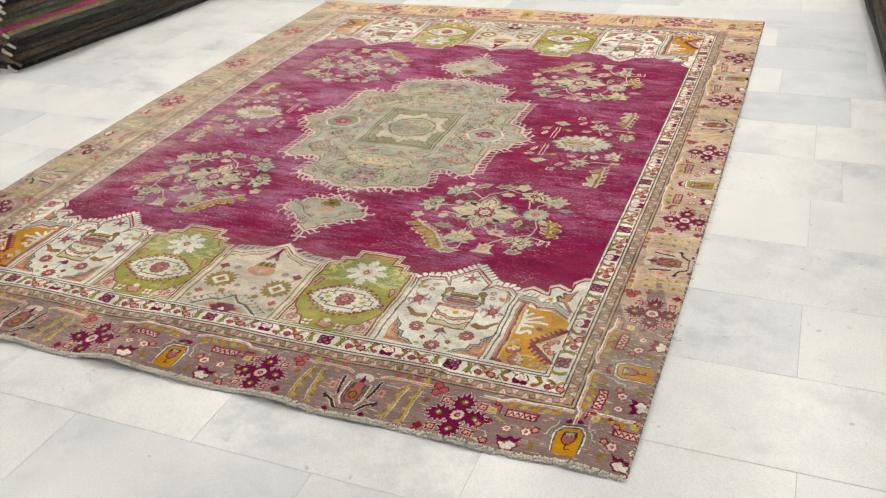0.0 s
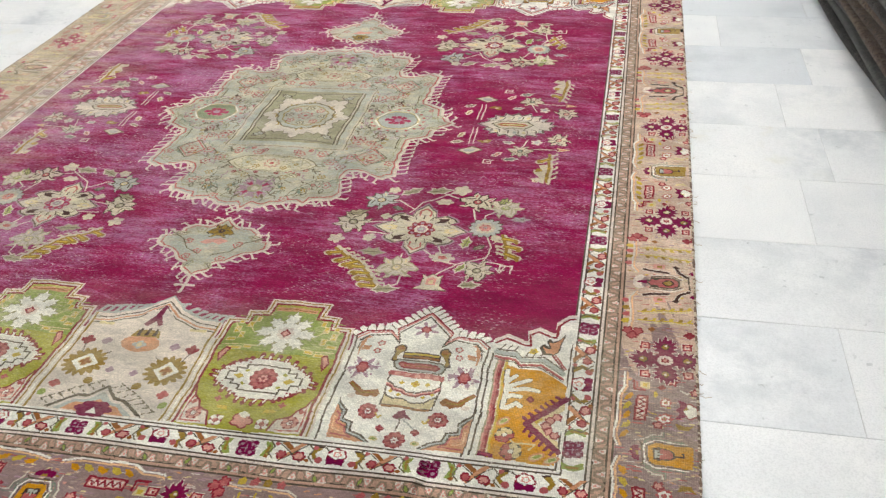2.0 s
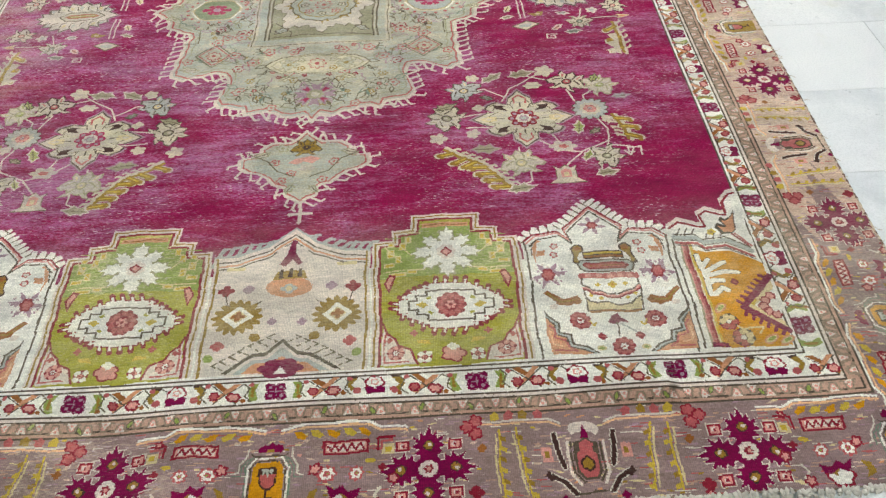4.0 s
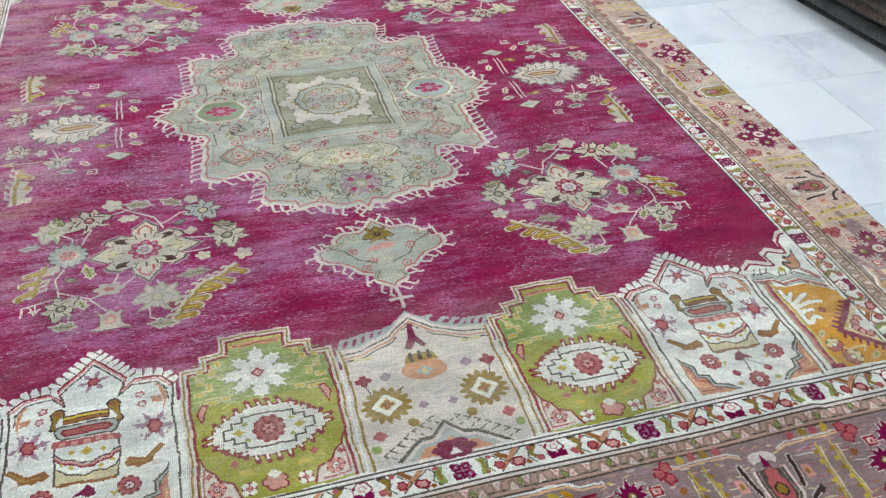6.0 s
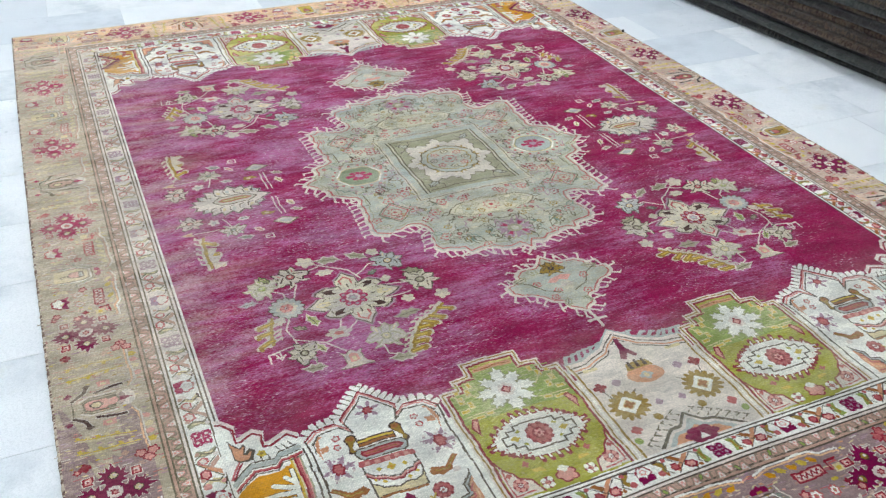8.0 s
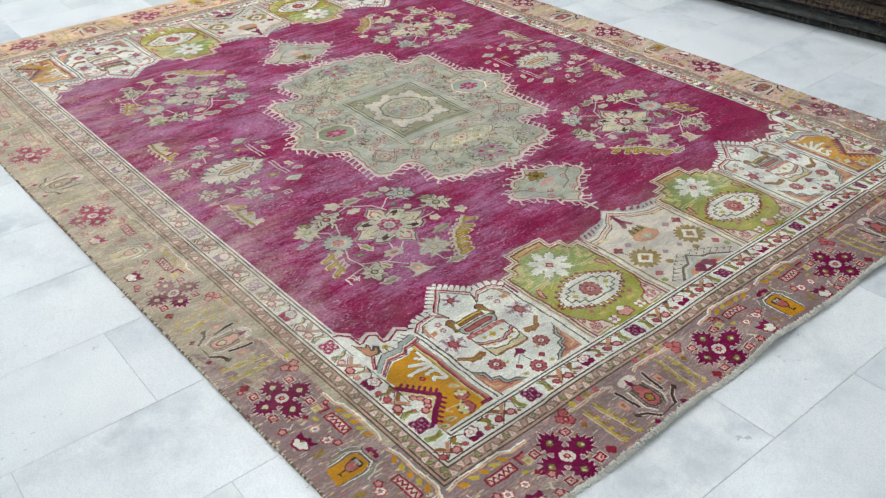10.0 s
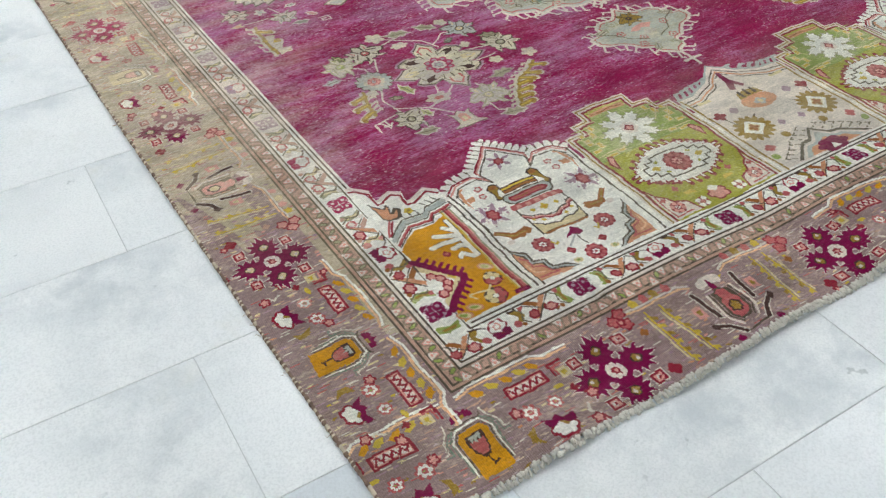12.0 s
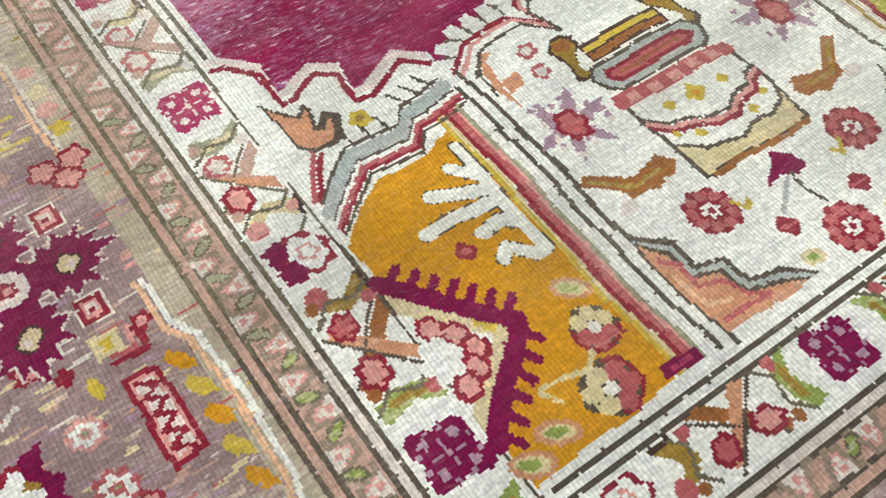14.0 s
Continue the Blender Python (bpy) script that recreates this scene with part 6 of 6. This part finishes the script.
def fringe(v, sign, name):
    rng = random.Random(5 if sign < 0 else 6)
    verts, faces = [], []
    tmp = bmesh.new()
    bmesh.ops.create_icosphere(tmp, subdivisions=2, radius=1.0)
    tmp.verts.ensure_lookup_table()
    shape = [tuple(p.co) for p in tmp.verts]
    tri = [tuple(q.index for q in f.verts) for f in tmp.faces]
    tmp.free()
    n = 400
    for i in range(n):
        u = U0 + (U1 - U0) * (i + rng.uniform(0.2, 0.8)) / n
        x, y, z = (float(a) for a in lie(u, v))
        for k in range(2):
            sx, sy, sz = rng.uniform(0.0026, 0.0042), rng.uniform(0.0036, 0.0066), rng.uniform(0.0020, 0.0034)
            turn = rng.uniform(-0.7, 0.2)
            c, s = math.cos(turn), math.sin(turn)
            ox, oy = rng.uniform(-0.002, 0.002), sign * (0.002 + 0.0048 * k + rng.uniform(-0.0015, 0.003))
            zz = max(sz * 0.9, z - 0.0035 * (k + 0.4) + rng.uniform(-0.0008, 0.0008))
            base = len(verts)
            for a, b, d in shape:
                wob = 1 + 0.22 * math.sin(a * 7 + i) * math.cos(b * 6 + i * 1.7)
                verts.append((x + ox + (a * sx * c - b * sy * s) * wob, y + oy + (a * sx * s + b * sy * c) * wob, zz + d * sz * wob))
            faces += [tuple(base + q for q in f) for f in tri]
    me = bpy.data.meshes.new(name)
    me.from_pydata(verts, [], faces)
    me.materials.append(FRINGE)
    me.polygons.foreach_set("use_smooth", [True] * len(me.polygons))
    ob = new(name, me)
    ob.parent = rug
    tagged(ob, "worn off-white cotton fringe along the end", kind="stuff")


fringe(V0, -1, "fringe")
fringe(V1, 1, "fringe")


def selvedge(u, sign):
    rng = random.Random(11 if sign < 0 else 12)
    n = 760
    dark = [rng.random() < 0.55 for _ in range(n)]
    for mat, odd in ((BINDING_DARK, 0), (BINDING_PALE, 1)):
        verts, faces = [], []
        for i in range(n):
            if dark[i] == bool(odd):
                continue
            v = V0 + (V1 - V0) * (i + 0.5) / n
            x, y, z = (float(a) for a in lie(u, v))
            r, h = rng.uniform(0.0026, 0.0044), 0.0025
            base = len(verts)
            for j in (-1, 1):
                for k in range(6):
                    t = k * math.pi / 3
                    verts.append((x + sign * 0.001 + r * math.cos(t), y + j * h, max(0.0006, z - 0.003 + r * math.sin(t))))
            for k in range(6):
                faces.append((base + k, base + (k + 1) % 6, base + 6 + (k + 1) % 6, base + 6 + k))
            faces.append(tuple(base + 5 - k for k in range(6)))
            faces.append(tuple(base + 6 + k for k in range(6)))
        me = bpy.data.meshes.new("selvedge")
        me.from_pydata(verts, [], faces)
        me.materials.append(mat)
        ob = new("selvedge", me)
        ob.parent = rug
        tagged(ob, "overcast wool edge binding", kind="stuff")


selvedge(U0, -1)
selvedge(U1, 1)


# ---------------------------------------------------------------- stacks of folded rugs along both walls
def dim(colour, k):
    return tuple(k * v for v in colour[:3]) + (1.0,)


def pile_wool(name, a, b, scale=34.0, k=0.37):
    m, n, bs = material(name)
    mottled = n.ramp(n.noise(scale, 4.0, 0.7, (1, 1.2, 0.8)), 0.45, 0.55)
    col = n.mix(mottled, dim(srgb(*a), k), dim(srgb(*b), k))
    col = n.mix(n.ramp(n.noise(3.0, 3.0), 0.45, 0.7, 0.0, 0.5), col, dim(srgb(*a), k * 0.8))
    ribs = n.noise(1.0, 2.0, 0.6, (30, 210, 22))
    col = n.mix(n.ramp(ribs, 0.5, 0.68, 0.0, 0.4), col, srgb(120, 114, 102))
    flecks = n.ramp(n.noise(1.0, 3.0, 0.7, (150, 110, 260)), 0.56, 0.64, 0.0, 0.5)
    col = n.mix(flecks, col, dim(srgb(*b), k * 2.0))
    n.link(col, bs.inputs["Base Color"])
    bs.inputs["Roughness"].default_value = 0.95
    bs.inputs["Specular IOR Level"].default_value = 0.2
    bs.inputs["Sheen Weight"].default_value = 0.2
    n.link(n.bump(n.math("ADD", n.noise(320.0, 3.0), n.math("MULTIPLY", ribs, 2.0)), 0.7, 0.004), bs.inputs["Normal"])
    return m


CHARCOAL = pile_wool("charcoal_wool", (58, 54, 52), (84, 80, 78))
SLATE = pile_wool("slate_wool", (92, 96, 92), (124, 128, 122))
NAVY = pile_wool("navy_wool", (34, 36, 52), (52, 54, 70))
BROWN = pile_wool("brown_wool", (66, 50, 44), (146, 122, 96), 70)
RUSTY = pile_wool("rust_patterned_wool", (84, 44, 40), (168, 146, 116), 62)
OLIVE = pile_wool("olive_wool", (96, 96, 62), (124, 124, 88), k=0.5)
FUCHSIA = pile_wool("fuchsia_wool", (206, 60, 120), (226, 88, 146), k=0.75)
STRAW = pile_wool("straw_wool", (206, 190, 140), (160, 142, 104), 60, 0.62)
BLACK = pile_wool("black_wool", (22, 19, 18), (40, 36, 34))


def folded_rug(x_face, y0, y1, z, depth, thick, direction, mat, label, seed, edge=None):
    """A rug folded over: two leaves that meet in a rounded fold at the face. direction: +1 if it lies towards +x."""
    rng = random.Random(seed)
    bm = bmesh.new()
    n, rings = 26, []
    half = thick / 2
    leaf_t = thick * 0.47
    prof = [(depth, 0.0), (half, 0.0), (half * 0.45, half * 0.16), (half * 0.1, half * 0.55), (0.0, half), (half * 0.1, half * 1.45), (half * 0.45, half * 1.84), (half, thick * 0.985), (depth, thick * 0.985)]
    ph = rng.uniform(0, 6)
    for i in range(n + 1):
        t = i / n
        y = y0 + (y1 - y0) * t
        out = 0.014 * math.sin(t * 5.3 + ph) + 0.006 * math.sin(t * 17 + ph * 2)
        sag = 0.0015 * math.sin(t * 9 + ph)
        rings.append([bm.verts.new((x_face + direction * (px + out * (1 if px < depth else 0)), y, z + 0.001 + max(0.0, pz + sag * (0.0 if pz in (0.0, thick * 0.985) else 1)))) for px, pz in prof])
    for a, b in zip(rings, rings[1:]):
        for k in range(len(prof) - 1):
            bm.faces.new((a[k], a[k + 1], b[k + 1], b[k]))
        bm.faces.new((a[-1], a[0], b[0], b[-1]))
    bm.faces.new(rings[0])
    bm.faces.new(list(reversed(rings[-1])))
    bmesh.ops.recalc_face_normals(bm, faces=bm.faces)
    ob = tagged(new("folded_rug"), label, "folded rug", "stacked rugs by the %s wall" % ("east" if direction > 0 else "west"), "thing")
    part("fold", bm, mat, ob, "", True)
    # the loose end of the upper leaf shows as a pale overcast edge at the near end
    bm = bmesh.new()
    m = 20
    r = thick * 0.26
    curl = rng.uniform(0.5, 1.0) * thick
    for i in range(m):
        s = i / (m - 1)
        # the edge runs in along the fold, then hangs over in a curl
        bx = 0.004 + depth * 0.07 * (1 - s) ** 1.5
        bz = z + thick * 0.8 - curl * max(0.0, s - 0.45) ** 2 * 3.0
        by = y0 - 0.004 - 0.026 * math.sin(s * math.pi * 0.8)
        bmesh.ops.create_icosphere(bm, subdivisions=1, radius=1.0, matrix=Matrix.Translation((x_face + direction * bx, by, max(r + 0.001, bz))) @ Matrix.Diagonal((r * 1.1, r * 1.3, r, 1)))
    part("bound_edge", bm, edge or BINDING_PALE, ob, "pale overcast edge", True)
    return ob


def stack(x_face, slope, y0, y1, depth, direction, rows, seed):
    z = 0.0
    rng = random.Random(seed)
    for i, (mat, thick, label, edge) in enumerate(rows):
        ob = folded_rug(0, y0 + rng.uniform(-0.03, 0.03), y1 + rng.uniform(-0.1, 0.1), z, depth, thick, direction, mat, label, seed * 20 + i, edge)
        ob.matrix_basis = Matrix.Translation((x_face + direction * rng.uniform(-0.022, 0.012), 0, 0)) @ Matrix.Rotation(math.atan(slope), 4, "Z")
        z += thick


DARK = BINDING_DARK
WEST_PILE = [(BLACK, "black"), (CHARCOAL, "charcoal"), (BROWN, "dark brown patterned"), (CHARCOAL, "charcoal"), (BLACK, "black"), (SLATE, "slate grey"), (STRAW, "straw coloured patterned"), (FUCHSIA, "bright fuchsia"),
             (OLIVE, "olive green"), (SLATE, "slate grey"), (BROWN, "dark brown patterned"), (CHARCOAL, "charcoal"), (BROWN, "dark brown patterned"), (BLACK, "black"), (SLATE, "slate grey")]
EAST_PILE = [(BLACK, "black"), (SLATE, "slate grey"), (NAVY, "dark navy"), (RUSTY, "rust and beige patterned"), (BROWN, "brown patterned"), (RUSTY, "rust and beige patterned"), (CHARCOAL, "charcoal"), (RUSTY, "rust and beige patterned"),
             (SLATE, "slate grey"), (BROWN, "brown patterned"), (CHARCOAL, "charcoal"), (RUSTY, "rust and beige patterned"), (BLACK, "black"), (BROWN, "brown patterned"), (NAVY, "dark navy")]


def pile_rows(pile, seed):
    r = random.Random(seed)
    rows = []
    for i, (mat, colour) in enumerate(pile):
        thick = 0.025 if mat is FUCHSIA else r.uniform(0.024, 0.031)
        where = "folded at the bottom of a stack" if i == 0 else "folded in a stack"
        rows.append((mat, thick, "%s wool rug %s" % (colour, where), mat if mat is FUCHSIA else r.choice((FRINGE, BINDING_PALE, DARK, DARK))))
    return rows


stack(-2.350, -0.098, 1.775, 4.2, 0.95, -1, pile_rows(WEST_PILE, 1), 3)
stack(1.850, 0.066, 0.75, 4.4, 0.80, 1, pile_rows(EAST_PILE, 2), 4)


# ---------------------------------------------------------------- marble floor, slab by slab
TILE_L, TILE_W, JOINT, LAID = 0.605, 0.3055, 0.0014, 0.0075
floor = tagged(link_mesh("floor", box(X0, Y0, -0.12, X1, Y1, -0.0016), GROUT), "white and pale grey veined marble slab floor", "floor", kind="structure")
KNOWN = {0: 1.427, 1: -1.290, 2: 1.430, 4: 1.432, -1: -1.273, -2: 0.229, -3: -0.079}


def slab_mesh(length, width):
    bm = box(0, 0, -0.012, length, width, 0.0)
    top = [e for e in bm.edges if all(v.co.z > -0.001 for v in e.verts)]
    bmesh.ops.bevel(bm, geom=top, offset=0.0006, segments=1, affect="EDGES")
    me = bpy.data.meshes.new("slab")
    bm.to_mesh(me)
    bm.free()
    me.materials.append(MARBLE)
    return me


ROW_LENGTH = {-1: 0.597, 1: 0.597}
SLAB = slab_mesh(TILE_L - JOINT, TILE_W - JOINT)
rng = random.Random(21)
turn = Matrix.Rotation(LAID, 4, "Z")
for k in range(-12, 19):
    first = KNOWN.get(k, 0.307 * (k % 2) + rng.uniform(-0.12, 0.12))
    length = ROW_LENGTH.get(k, TILE_L)
    for i in range(-8, 9):
        x = first + i * length
        y = 0.4375 + k * TILE_W
        # slabs are cut where they meet the walls
        a0, a1 = max(x, X0 + 0.035), min(x + length - JOINT, X1 - 0.035)
        b0, b1 = max(y, Y0 + 0.035), min(y + TILE_W - JOINT, Y1 - 0.035)
        if a1 - a0 < 0.02 or b1 - b0 < 0.02:
            continue
        whole = a1 - a0 > TILE_L - 2 * JOINT and b1 - b0 > TILE_W - 2 * JOINT
        ob = new("slab", SLAB if whole else slab_mesh(a1 - a0, b1 - b0))
        ob.parent = floor
        ob.matrix_basis = turn @ Matrix.Translation((a0 + JOINT / 2, b0 + JOINT / 2, rng.uniform(-0.0005, 0.0)))


# ---------------------------------------------------------------- loose bits along the rug's edge
THREAD = simple("loose_yarn", (206, 190, 172), 0.95, 80, 0.2)
LINT = simple("dark_lint", (46, 42, 40), 0.95, 80, 0.3, 0.5, 600)


def thread(u, v, length, angle, seed):
    r = random.Random(seed)
    x, y, z = (float(a) for a in lie(u, v))
    pts = []
    for i in range(7):
        t = i / 6
        pts.append((x + math.cos(angle) * length * t + r.uniform(-1, 1) * 0.0015, y + math.sin(angle) * length * t + r.uniform(-1, 1) * 0.003, max(0.0012, z * (1 - t) ** 2)))
    verts, faces = [], []
    for px, py, pz in pts:
        verts += [(px, py - 0.0005, pz), (px, py + 0.0005, pz), (px, py, pz + 0.001)]
    for i in range(6):
        a = 3 * i
        faces += [(a, a + 1, a + 4, a + 3), (a + 1, a + 2, a + 5, a + 4), (a + 2, a, a + 3, a + 5)]
    me = bpy.data.meshes.new("loose_thread")
    me.from_pydata(verts, [], faces)
    me.materials.append(THREAD)
    ob = new("loose_thread", me)
    ob.parent = rug
    tagged(ob, "pale frayed thread at the rug's edge")


edge_rng = random.Random(31)
for i in range(34):
    thread(U1, edge_rng.uniform(0.1, 2.4), edge_rng.uniform(0.008, 0.028), edge_rng.uniform(-0.9, 0.9), 100 + i)
for i in range(14):
    thread(U0, edge_rng.uniform(0.1, 2.4), edge_rng.uniform(0.006, 0.016), math.pi + edge_rng.uniform(-0.9, 0.9), 200 + i)

bm = bmesh.new()
bmesh.ops.create_icosphere(bm, subdivisions=2, radius=0.006)
for p in bm.verts:
    p.co *= 1 + 0.25 * noise.noise(p.co * 300)
lint = tagged(link_mesh("lint_ball", bm, LINT, None, "", True), "small dark ball of lint on the rug's edge", "lint", kind="thing")
lx, ly, lz = (float(a) for a in lie(U1 - 0.004, 2.64))
lint.location = (lx, ly, lz + 0.005)
